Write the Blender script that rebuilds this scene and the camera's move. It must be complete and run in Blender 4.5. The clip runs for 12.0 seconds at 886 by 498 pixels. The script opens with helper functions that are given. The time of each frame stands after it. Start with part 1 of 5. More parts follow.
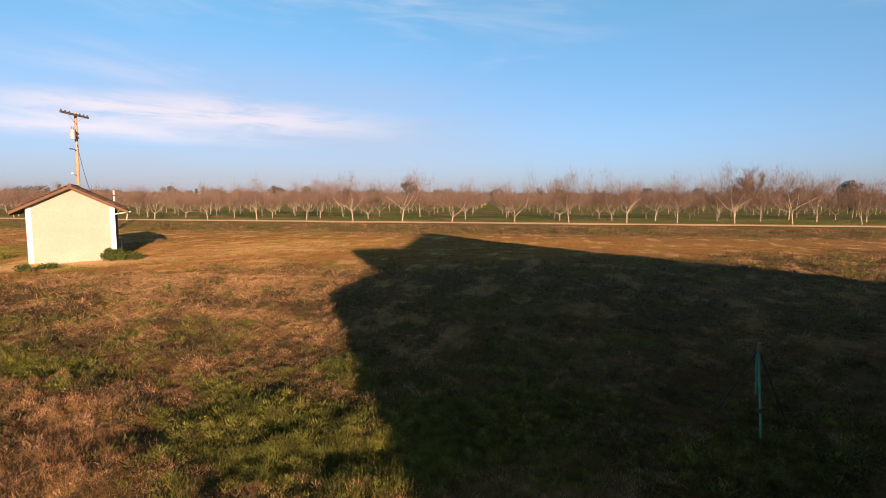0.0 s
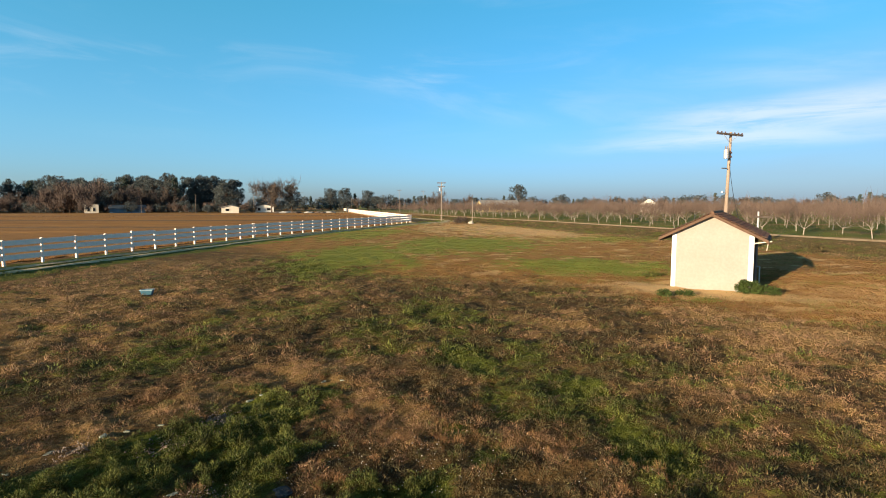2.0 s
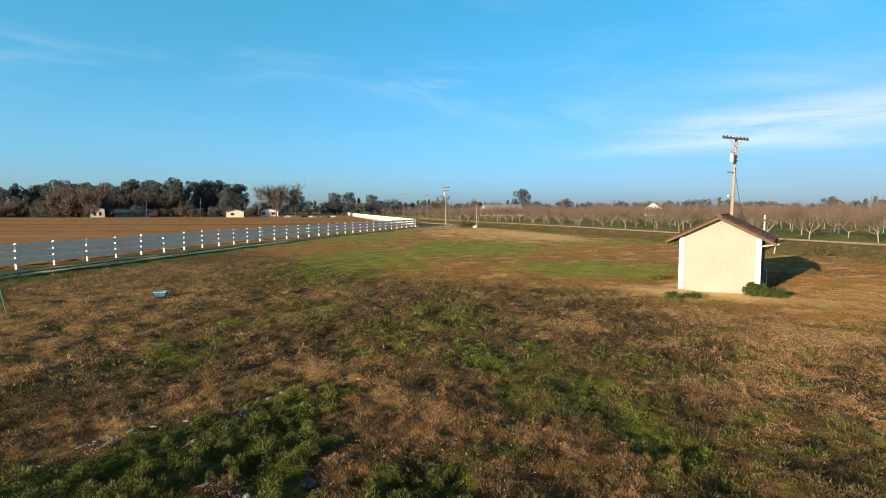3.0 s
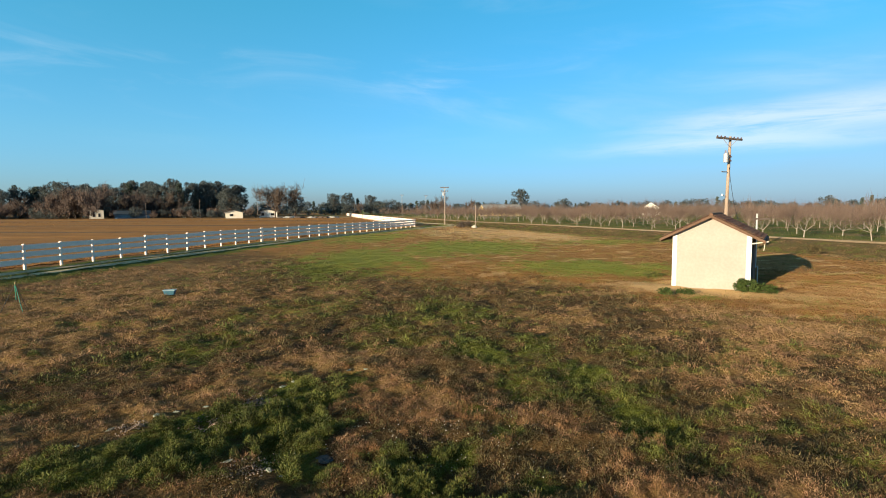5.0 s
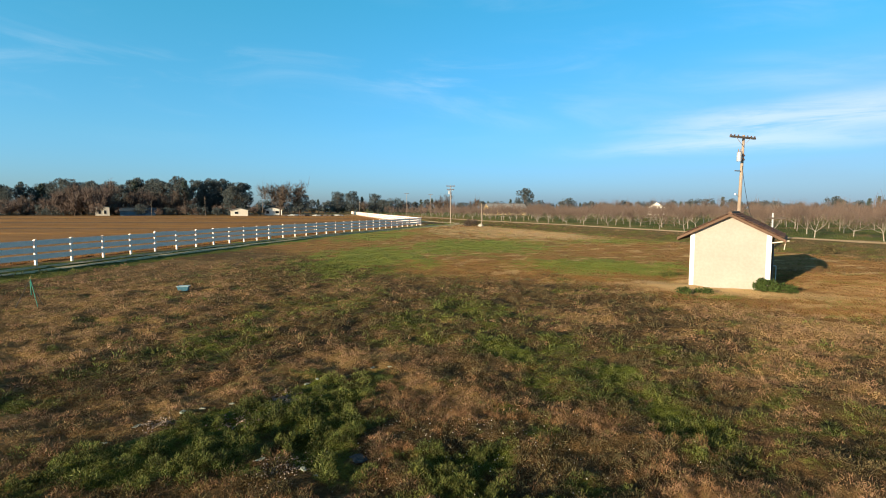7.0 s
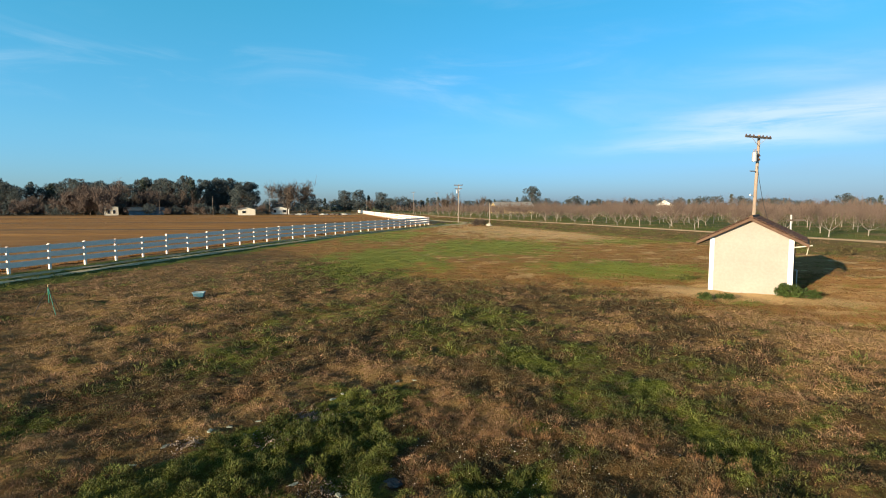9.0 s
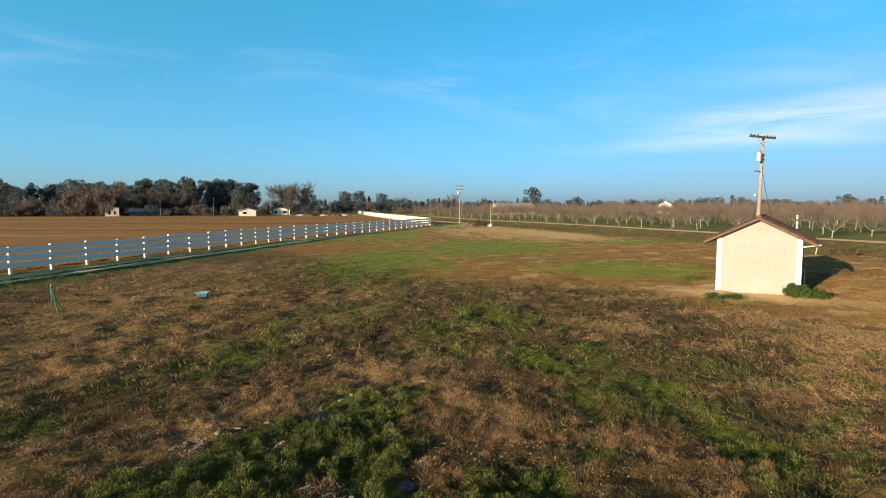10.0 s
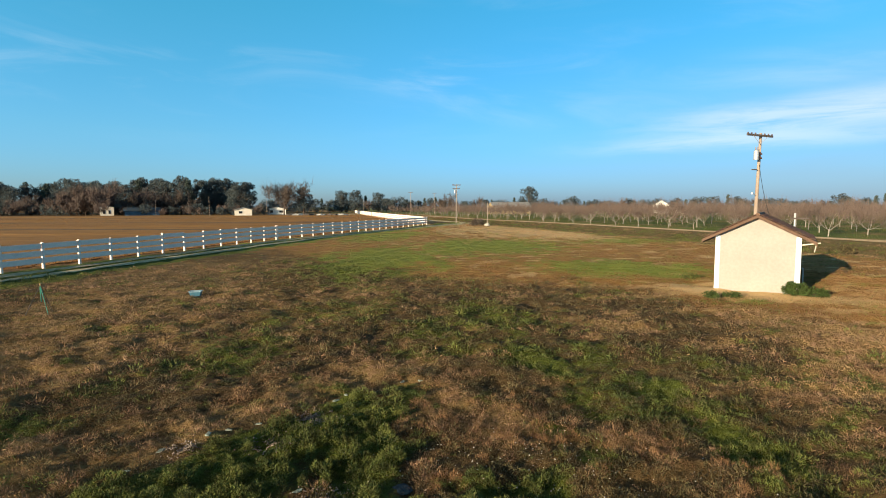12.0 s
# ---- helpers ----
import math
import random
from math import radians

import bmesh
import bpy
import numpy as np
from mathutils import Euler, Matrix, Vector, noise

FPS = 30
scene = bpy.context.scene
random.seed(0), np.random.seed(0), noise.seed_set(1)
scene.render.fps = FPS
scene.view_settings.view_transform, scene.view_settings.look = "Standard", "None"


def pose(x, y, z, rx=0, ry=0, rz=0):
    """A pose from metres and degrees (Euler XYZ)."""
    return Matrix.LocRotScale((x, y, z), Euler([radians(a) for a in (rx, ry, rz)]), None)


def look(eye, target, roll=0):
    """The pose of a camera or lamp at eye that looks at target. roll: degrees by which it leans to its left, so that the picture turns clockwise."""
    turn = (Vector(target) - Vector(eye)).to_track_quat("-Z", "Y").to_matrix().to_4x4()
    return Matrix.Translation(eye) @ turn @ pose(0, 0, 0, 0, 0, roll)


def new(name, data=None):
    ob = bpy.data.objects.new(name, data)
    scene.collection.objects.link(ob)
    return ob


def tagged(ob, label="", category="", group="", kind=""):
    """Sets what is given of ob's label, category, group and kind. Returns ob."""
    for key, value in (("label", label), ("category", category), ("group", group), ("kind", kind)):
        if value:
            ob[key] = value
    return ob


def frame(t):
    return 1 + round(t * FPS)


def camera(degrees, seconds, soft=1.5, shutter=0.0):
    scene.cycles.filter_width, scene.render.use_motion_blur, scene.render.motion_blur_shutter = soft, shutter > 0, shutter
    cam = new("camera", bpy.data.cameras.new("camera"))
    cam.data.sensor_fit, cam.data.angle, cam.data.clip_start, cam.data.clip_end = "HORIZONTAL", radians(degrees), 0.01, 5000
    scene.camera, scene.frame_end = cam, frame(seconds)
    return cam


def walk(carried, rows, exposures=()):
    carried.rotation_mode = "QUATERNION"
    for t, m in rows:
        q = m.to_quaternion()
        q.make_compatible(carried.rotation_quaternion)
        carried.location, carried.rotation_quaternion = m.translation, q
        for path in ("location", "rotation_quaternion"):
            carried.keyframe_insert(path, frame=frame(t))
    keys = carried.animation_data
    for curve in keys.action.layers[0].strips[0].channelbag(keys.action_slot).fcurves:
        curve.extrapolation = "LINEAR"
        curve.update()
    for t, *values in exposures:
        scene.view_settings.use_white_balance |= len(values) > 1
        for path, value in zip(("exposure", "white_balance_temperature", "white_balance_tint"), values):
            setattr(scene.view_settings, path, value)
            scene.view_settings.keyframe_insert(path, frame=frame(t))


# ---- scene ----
# A drone hovers beside a farmhouse and turns over a dry winter lawn: x east, y north, metres.
cam = camera(81.2, 12.0, 1.0)
PATH = [
    (0, (-1.839, -3.709, 2.716), (-0.045, -2.847, 2.523), 0.2),
    (0.1, (-1.59, -3.68, 2.731), (0.052, -2.556, 2.535), 0.2),
    (0.2, (-1.346, -3.677, 2.769), (0.104, -2.315, 2.569), -0.0),
    (0.3, (-1.103, -3.61, 2.812), (0.122, -2.042, 2.611), -0.0),
    (0.4, (-0.798, -3.435, 2.854), (0.167, -1.694, 2.66), -0.2),
    (0.5, (-0.55, -3.148, 2.916), (0.133, -1.278, 2.724), -0.3),
    (0.6, (-0.397, -2.867, 2.965), (-0.018, -0.913, 2.773), -0.5),
    (0.7, (-0.315, -2.577, 3.029), (-0.229, -0.588, 2.839), -0.4),
    (1, (-0.191, -1.921, 3.138), (-0.145, 0.071, 2.961), -0.3),
    (1.5, (-0.195, -1.731, 3.38), (-0.177, 0.261, 3.2), -0.1),
    (2, (-0.285, -1.722, 3.588), (-0.279, 0.27, 3.416), -0.1),
    (2.5, (-0.401, -1.805, 3.62), (-0.404, 0.189, 3.458), -0.1),
    (3, (-0.537, -1.963, 3.537), (-0.544, 0.031, 3.382), -0.1),
    (5, (-0.605, -2.624, 3.515), (-0.607, -0.63, 3.361), -0.3),
    (5.5, (-0.64, -2.598, 3.571), (-0.647, -0.604, 3.415), -0.2),
    (6, (-0.736, -2.505, 3.594), (-0.748, -0.512, 3.434), -0.2),
    (6.5, (-0.916, -2.433, 3.489), (-0.928, -0.439, 3.332), -0.1),
    (7, (-1.113, -2.429, 3.436), (-1.128, -0.436, 3.278), -0.0),
    (9, (-1.547, -2.211, 3.728), (-1.585, -0.219, 3.562), -0.2),
    (9.5, (-1.674, -2.093, 3.688), (-1.712, -0.1, 3.527), -0.1),
    (10, (-1.762, -2.05, 3.661), (-1.801, -0.057, 3.499), -0.2),
    (10.5, (-1.822, -2.054, 3.599), (-1.858, -0.061, 3.439), -0.1),
    (11, (-1.865, -2.08, 3.615), (-1.895, -0.087, 3.455), -0.1),
    (11.5, (-1.807, -1.99, 3.63), (-1.834, 0.003, 3.466), -0.2),
    (12, (-1.764, -1.828, 3.59), (-1.79, 0.165, 3.426), -0.2),
]
EXPOSURES = [(0.0, 1.12, 8250, 35), (0.6, 1.1, 8100, 31), (1.0, 1.08, 7300, 23), (1.5, 1.07, 6850, 14), (2.0, 1.07, 6520, 9), (3.0, 1.07, 6350, 6), (5.0, 1.06, 6280, 5), (12.0, 1.03, 6120, 4)]
walk(cam, [(t, look(eye, target, roll)) for t, eye, target, roll in PATH], EXPOSURES)

# ---- light: a low winter sun in the south-west, a clear sky with thin cirrus ----
SUN_ELEVATION = radians(9.8)
SUN_WAY = Vector((0.680, 0.733, 0)) * math.cos(SUN_ELEVATION) + Vector((0, 0, -math.sin(SUN_ELEVATION)))
sun = new("sun", bpy.data.lights.new("sun", "SUN"))
sun.data.energy, sun.data.angle, sun.data.color = 5.0, radians(0.55), (1.0, 0.74, 0.48)
sun.matrix_world = look((-60, -60, 40), Vector((-60, -60, 40)) + SUN_WAY)


class Nodes:
    """Short hand for building a node tree."""

    def __init__(self, tree):
        self.tree = tree
        tree.nodes.clear()

    def add(self, kind, values=(), **settings):
        node = self.tree.nodes.new(kind)
        for key, value in settings.items():
            setattr(node, key, value)
        for slot, value in dict(values).items():
            if isinstance(value, bpy.types.NodeSocket):
                self.tree.links.new(value, node.inputs[slot])
            else:
                node.inputs[slot].default_value = value
        return node

    def math(self, operation, a, b=0.0, c=0.0, clamp=False):
        return self.add("ShaderNodeMath", {0: a, 1: b, 2: c}, operation=operation, use_clamp=clamp).outputs[0]

    def noise(self, vector, scale, detail=4.0, rough=0.55, distortion=0.0):
        return self.add("ShaderNodeTexNoise", {"Vector": vector, "Scale": scale, "Detail": detail, "Roughness": rough, "Distortion": distortion}).outputs[0]

    def span(self, value, low, high, out_low=0.0, out_high=1.0):
        return self.add("ShaderNodeMapRange", {0: value, 1: low, 2: high, 3: out_low, 4: out_high}, interpolation_type="SMOOTHSTEP").outputs[0]

    def mix(self, factor, a, b, blend="MIX"):
        node = self.add("ShaderNodeMix", {0: factor}, data_type="RGBA", blend_type=blend)
        for slot, value in ((6, a), (7, b)):
            if isinstance(value, bpy.types.NodeSocket):
                self.tree.links.new(value, node.inputs[slot])
            else:
                node.inputs[slot].default_value = (*value, 1)
        return node.outputs[2]

    def ramp(self, factor, stops):
        node = self.add("ShaderNodeValToRGB", {0: factor})
        points = node.color_ramp.elements
        while len(points) < len(stops):
            points.new(0.5)
        for point, (place, colour) in zip(points, stops):
            point.position, point.color = place, (*colour, 1)
        return node.outputs[0]


def build_sky():
    world = bpy.data.worlds.new("sky")
    scene.world, world.use_nodes = world, True
    n = Nodes(world.node_tree)
    sky = n.add("ShaderNodeTexSky", sky_type="NISHITA", sun_disc=False, sun_elevation=SUN_ELEVATION, sun_rotation=radians(223), altitude=60, air_density=1.0, dust_density=0.6, ozone_density=2.5)
    way = n.add("ShaderNodeTexCoord").outputs["Generated"]
    xyz = n.add("ShaderNodeSeparateXYZ", {0: way})
    x, y, z = xyz.outputs
    side = n.math("ARCTAN2", x, y)
    up = n.math("ARCSINE", z)
    # thin cirrus: a long streak low in the north-east and faint wisps above
    flow = n.add("ShaderNodeCombineXYZ", {0: n.math("MULTIPLY", side, 2.2), 1: n.math("MULTIPLY", up, 16.0)}).outputs[0]
    fine = n.noise(flow, 2.6, 8.0, 0.62, 0.6)
    broad = n.noise(flow, 0.9, 3.0, 0.5, 0.4)
    bend = n.math("MULTIPLY_ADD", n.math("ABSOLUTE", n.math("SUBTRACT", side, 0.70)), -0.045, 0.145)
    bend = n.math("MULTIPLY_ADD", n.math("SUBTRACT", broad, 0.5), 0.03, bend)
    upper = n.math("MULTIPLY", n.span(n.math("ABSOLUTE", n.math("SUBTRACT", up, bend)), 0.042, 0.006), n.math("MULTIPLY", n.span(side, 0.25, 0.55), n.span(side, 1.15, 0.75)))
    lower = n.math("MULTIPLY", n.span(n.math("ABSOLUTE", n.math("SUBTRACT", up, 0.103)), 0.020, 0.002), n.math("MULTIPLY", n.span(side, 0.12, 0.45), n.span(side, 0.95, 0.6)))
    streak = n.math("MULTIPLY", n.math("MULTIPLY_ADD", lower, 0.55, upper), n.span(fine, 0.25, 0.62), clamp=True)
    drift = n.add("ShaderNodeCombineXYZ", {0: n.math("MULTIPLY_ADD", up, 1.5, n.math("MULTIPLY", side, 1.3)), 1: n.math("MULTIPLY", up, 6.5), 2: 4.0}).outputs[0]
    wisps = n.math("MULTIPLY", n.math("MULTIPLY", n.span(n.noise(drift, 2.4, 9.0, 0.6, 0.8), 0.42, 0.82), n.span(n.noise(drift, 1.1, 2.0), 0.42, 0.7)), n.span(up, 0.09, 0.2))
    thin_veil = n.math("MULTIPLY", n.math("MULTIPLY", n.span(side, 0.0, 0.8), n.span(side, 1.5, 0.9)), n.math("MULTIPLY", n.span(up, 0.30, 0.12), n.span(broad, 0.2, 0.7, 0.5, 1.0)))
    cover = n.math("MULTIPLY_ADD", streak, 0.55, n.math("MULTIPLY_ADD", thin_veil, 0.03, n.math("MULTIPLY", wisps, 0.28)), clamp=True)
    grade = n.ramp(n.math("DIVIDE", up, 1.57), [(0.0, (0.32, 0.46, 0.97)), (0.08, (0.36, 0.63, 0.90)), (0.25, (0.32, 0.91, 0.98)), (0.34, (0.32, 0.42, 0.40)), (0.48, (0.31, 0.185, 0.145)), (1.0, (0.34, 0.15, 0.09))])
    west = n.math("MULTIPLY", n.span(side, 0.5, -1.0, 1.88, 2.7), n.span(side, 1.1, 1.8, 1.0, 1.16))
    tint = n.mix(1.0, n.mix(1.0, sky.outputs[0], grade, "MULTIPLY"), n.add("ShaderNodeCombineColor", {0: n.math("MULTIPLY", west, n.span(side, 0.3, -0.6, 1.0, 1.05)), 1: west, 2: n.math("MULTIPLY", west, n.span(side, 0.3, -0.6, 1.0, 0.89))}).outputs[0], "MULTIPLY")
    veil = n.mix(cover, n.mix(n.math("MULTIPLY", thin_veil, 0.5), tint, (3.1, 4.1, 5.0)), (7.5, 8.0, 8.6))
    back = n.add("ShaderNodeBackground", {0: veil, 1: 0.06})
    n.add("ShaderNodeOutputWorld", {0: back.outputs[0]})


build_sky()


# ---- materials ----
def material(name, stops, scale=6.0, rough=0.85, bump=0.0, bump_scale=None, grain=0.0, vary=0.0, island=0.0, metal=0.0, detail=6.0, stretch=(1, 1, 1), thin=0.0):
    """Mottled paint, wood, soil or leaf: a noise ramp, a finer grain, relief, and a shift in value from piece to piece."""
    m = bpy.data.materials.new(name)
    m.use_nodes = True
    n = Nodes(m.node_tree)
    where = n.add("ShaderNodeTexCoord").outputs["Object"]
    where = n.add("ShaderNodeMapping", {0: where, 3: stretch}).outputs[0]
    colour = n.ramp(n.noise(where, scale, detail), stops)
    if grain:
        speck = n.span(n.noise(where, scale * 7, 3.0), 0.34, 0.66, 1 - grain, 1 + grain)
        colour = n.mix(1.0, colour, n.add("ShaderNodeCombineColor", {0: speck, 1: speck, 2: speck}).outputs[0], "MULTIPLY")
    if vary or island:
        chance = n.add("ShaderNodeNewGeometry").outputs["Random Per Island"] if island else n.add("ShaderNodeObjectInfo").outputs["Random"]
        value = n.math("MULTIPLY_ADD", chance, 2 * (vary or island), 1 - (vary or island))
        hue = n.math("MULTIPLY_ADD", chance, 0.04, 0.48)
        colour = n.add("ShaderNodeHueSaturation", {"Hue": hue, "Value": value, "Color": colour}).outputs[0]
    shader = n.add("ShaderNodeBsdfPrincipled", {"Base Color": colour, "Roughness": rough, "Metallic": metal, "Specular IOR Level": 0.3})
    if bump:
        relief = n.add("ShaderNodeBump", {"Strength": bump, "Distance": 0.02, "Height": n.noise(where, bump_scale or scale * 6, 5.0)})
        m.node_tree.links.new(relief.outputs[0], shader.inputs["Normal"])
    if thin:
        glow = n.add("ShaderNodeBsdfTranslucent", {"Color": colour})
        shader = n.add("ShaderNodeMixShader", {0: thin, 1: shader.outputs[0], 2: glow.outputs[0]})
    n.add("ShaderNodeOutputMaterial", {0: shader.outputs[0]})
    return m


STUCCO = material("cream_stucco", [(0.3, (0.325, 0.297, 0.266)), (0.7, (0.362, 0.332, 0.300))], 1.2, 0.95, 0.35, 90, 0.04)
TRIM = material("white_trim_paint", [(0.3, (0.718, 0.718, 0.708)), (0.7, (0.773, 0.773, 0.764))], 3, 0.6, 0.1)
FASCIA = material("brown_fascia_wood", [(0.3, (0.095, 0.056, 0.036)), (0.7, (0.14, 0.084, 0.055))], 4, 0.8, 0.3, 40, 0.1)
ROOF_TILE = material("brown_roof_tile", [(0.3, (0.10, 0.055, 0.04)), (0.7, (0.19, 0.10, 0.065))], 3, 0.85, 0.4, 40, 0.15, vary=0.3)
POLE_WOOD = material("weathered_pole_wood", [(0.3, (0.25, 0.185, 0.140)), (0.7, (0.37, 0.295, 0.235))], 3, 0.85, 0.5, 30, 0.15, stretch=(1, 1, 0.12))
GREY_WOOD = material("grey_pole_wood", [(0.3, (0.24, 0.195, 0.16)), (0.7, (0.35, 0.29, 0.24))], 3, 0.85, 0.4, 30, 0.15, stretch=(1, 1, 0.12))
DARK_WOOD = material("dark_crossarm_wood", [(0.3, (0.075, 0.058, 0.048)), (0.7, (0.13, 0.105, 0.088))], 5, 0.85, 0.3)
GALVANISED = material("grey_metal", [(0.3, (0.42, 0.43, 0.44)), (0.7, (0.55, 0.56, 0.57))], 5, 0.5, 0.05, metal=0.4)
WIRE = material("black_cable", [(0.3, (0.02, 0.02, 0.02)), (0.7, (0.035, 0.035, 0.035))], 5, 0.6)
PORCELAIN = material("brown_porcelain", [(0.3, (0.09, 0.05, 0.04)), (0.7, (0.13, 0.07, 0.05))], 5, 0.3)
VINYL = material("white_vinyl", [(0.3, (0.91, 0.74, 0.64)), (0.7, (0.94, 0.78, 0.68))], 0.8, 0.5, 0.05, 20, 0.03)
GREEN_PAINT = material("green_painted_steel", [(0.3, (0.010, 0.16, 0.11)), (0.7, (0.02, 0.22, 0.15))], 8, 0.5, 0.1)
BRASS = material("brass", [(0.3, (0.20, 0.15, 0.08)), (0.7, (0.30, 0.23, 0.12))], 8, 0.4, metal=0.9)
BLUE_PLASTIC = material("faded_blue_plastic", [(0.3, (0.03, 0.10, 0.15)), (0.7, (0.06, 0.16, 0.22))], 6, 0.55, 0.1)
PALE_PLASTIC = material("pale_plastic", [(0.3, (0.24, 0.36, 0.42)), (0.7, (0.34, 0.45, 0.50))], 6, 0.55, 0.1)
SHEET = material("blue_grey_sheet", [(0.3, (0.040, 0.048, 0.056)), (0.7, (0.070, 0.082, 0.094))], 9, 0.8, 0.3)
STONE = material("pale_stone", [(0.3, (0.20, 0.225, 0.18)), (0.7, (0.33, 0.355, 0.29))], 7, 0.9, 0.5, 40, 0.15, vary=0.2)
PEBBLE = material("gravel_stones", [(0.3, (0.17, 0.128, 0.105)), (0.7, (0.33, 0.265, 0.22))], 9, 0.9, 0.2, island=0.45)
BARK = material("pale_orchard_bark", [(0.3, (0.235, 0.200, 0.165)), (0.7, (0.37, 0.325, 0.275))], 4, 0.9, 0.5, 20, 0.2, vary=0.15)
TWIG = material("red_brown_twigs", [(0.3, (0.104, 0.072, 0.059)), (0.7, (0.165, 0.120, 0.100))], 0.5, 0.9, island=0.3)
GREY_TWIG = material("grey_brown_twigs", [(0.3, (0.066, 0.050, 0.041)), (0.7, (0.110, 0.086, 0.071))], 0.5, 0.9, island=0.3)
THICKET = material("brown_thicket_twigs", [(0.3, (0.098, 0.072, 0.062)), (0.7, (0.150, 0.114, 0.098))], 0.5, 0.9, island=0.3)
DARK_BARK = material("dark_bark", [(0.3, (0.07, 0.05, 0.04)), (0.7, (0.14, 0.105, 0.08))], 3, 0.95, 0.5, 15, 0.2)
# oak leaf colour is lightened and blued to stand in for distance haze
OAK_LEAF = material("hazed_evergreen_leaves", [(0.3, (0.078, 0.097, 0.102)), (0.7, (0.122, 0.143, 0.141))], 0.12, 1.0, island=0.12, thin=0.45)
PINE_LEAF = material("pine_needles", [(0.3, (0.042, 0.060, 0.050)), (0.7, (0.074, 0.096, 0.076))], 0.35, 0.8, island=0.35)
BUSH_LEAF = material("green_shrub_leaves", [(0.3, (0.036, 0.060, 0.012)), (0.7, (0.078, 0.110, 0.026))], 2.5, 0.75, island=0.35, thin=0.16)
WEED = material("green_weeds", [(0.3, (0.052, 0.064, 0.015)), (0.5, (0.092, 0.104, 0.023)), (0.7, (0.160, 0.164, 0.037))], 0.9, 0.7, grain=0.52, island=0.25, thin=0.16)
DRY_GRASS = material("dry_grass", [(0.3, (0.155, 0.088, 0.044)), (0.7, (0.335, 0.205, 0.120))], 0.7, 0.85, grain=0.52, island=0.25, thin=0.16)
FRESH_GRASS = material("fresh_green_grass", [(0.3, (0.058, 0.076, 0.015)), (0.7, (0.112, 0.128, 0.028))], 0.9, 0.75, grain=0.3, island=0.2, thin=0.2)
ORANGE_STRAW = material("orange_straw", [(0.3, (0.18, 0.094, 0.040)), (0.7, (0.33, 0.185, 0.088))], 0.9, 0.85, grain=0.3, island=0.25, thin=0.16)
FIELD_STRAW = material("field_straw", [(0.3, (0.185, 0.092, 0.026)), (0.7, (0.28, 0.145, 0.045))], 0.05, 0.9, island=0.2, stretch=(0.2, 1.5, 1), thin=0.16)
YOUNG_GRASS = material("yellow_green_grass", [(0.3, (0.074, 0.097, 0.016)), (0.7, (0.130, 0.148, 0.030))], 0.5, 0.8, grain=0.15, island=0.08, thin=0.2)
DEAD_WEED = material("brown_dead_weeds", [(0.3, (0.052, 0.046, 0.020)), (0.5, (0.089, 0.071, 0.032)), (0.7, (0.155, 0.116, 0.056))], 0.8, 0.9, grain=0.52, island=0.25, thin=0.16)
OCHRE_GRASS = material("ochre_grass", [(0.3, (0.130, 0.070, 0.026)), (0.7, (0.195, 0.106, 0.041))], 0.4, 0.85, grain=0.15, island=0.08, thin=0.2)
BLOND_GRASS = material("blond_grass", [(0.3, (0.215, 0.138, 0.064)), (0.7, (0.315, 0.208, 0.100))], 0.5, 0.85, grain=0.15, island=0.08, thin=0.2)
FIELD = material("dry_stubble_field", [(0.25, (0.22, 0.100, 0.020)), (0.5, (0.295, 0.142, 0.032)), (0.75, (0.37, 0.18, 0.045))], 0.10, 0.95, 0.6, 8, 0.15, stretch=(0.25, 1.6, 1))
FIELD_DAMP = material("dark_fallow_soil", [(0.25, (0.075, 0.052, 0.030)), (0.75, (0.125, 0.088, 0.050))], 0.3, 0.9, 0.5, 8, 0.2, stretch=(0.4, 1.2, 1))
DIRT_ROAD = material("pale_dirt_road", [(0.3, (0.48, 0.335, 0.185)), (0.7, (0.60, 0.44, 0.27))], 0.5, 0.95, 0.4, 12, 0.12)
RUT = material("pale_grassy_wheel_rut", [(0.3, (0.53, 0.43, 0.25)), (0.7, (0.66, 0.55, 0.34))], 0.8, 0.95, 0.5, 12, 0.2)
CREAM_WALL = material("cream_house_wall", [(0.3, (0.60, 0.55, 0.45)), (0.7, (0.68, 0.63, 0.53))], 0.8, 0.9, 0.1)
WHITE_WALL = material("white_house_wall", [(0.3, (0.68, 0.67, 0.63)), (0.7, (0.76, 0.75, 0.71))], 0.8, 0.9, 0.1)
YELLOW_WALL = material("yellow_barn_wall", [(0.3, (0.38, 0.29, 0.15)), (0.7, (0.46, 0.36, 0.19))], 0.6, 0.9, 0.1)
GREY_ROOF = material("grey_sheet_roof", [(0.3, (0.20, 0.20, 0.20)), (0.7, (0.29, 0.29, 0.28))], 0.6, 0.7, 0.1)
BLUE_ROOF = material("blue_sheet_roof", [(0.3, (0.05, 0.075, 0.10)), (0.7, (0.08, 0.11, 0.14))], 0.6, 0.6, 0.1)
BLUE_WALL = material("blue_grey_wall", [(0.3, (0.07, 0.12, 0.17)), (0.7, (0.10, 0.16, 0.22))], 0.6, 0.8, 0.1)
WINDOW_DARK = material("dark_window_glass", [(0.3, (0.012, 0.014, 0.016)), (0.7, (0.02, 0.023, 0.026))], 2, 0.15)
PALE_ROCK = material("pale_boulder_rock", [(0.3, (0.36, 0.33, 0.28)), (0.7, (0.52, 0.48, 0.42))], 3, 0.9, 0.5, 20, 0.15)
TARP = material("pale_tarpaulin", [(0.3, (0.28, 0.27, 0.24)), (0.7, (0.44, 0.43, 0.40))], 0.9, 0.8, 0.3)
HOUSE_WALL = material("farmhouse_stucco", [(0.3, (0.60, 0.55, 0.45)), (0.7, (0.68, 0.62, 0.52))], 0.8, 0.95, 0.2, 40)


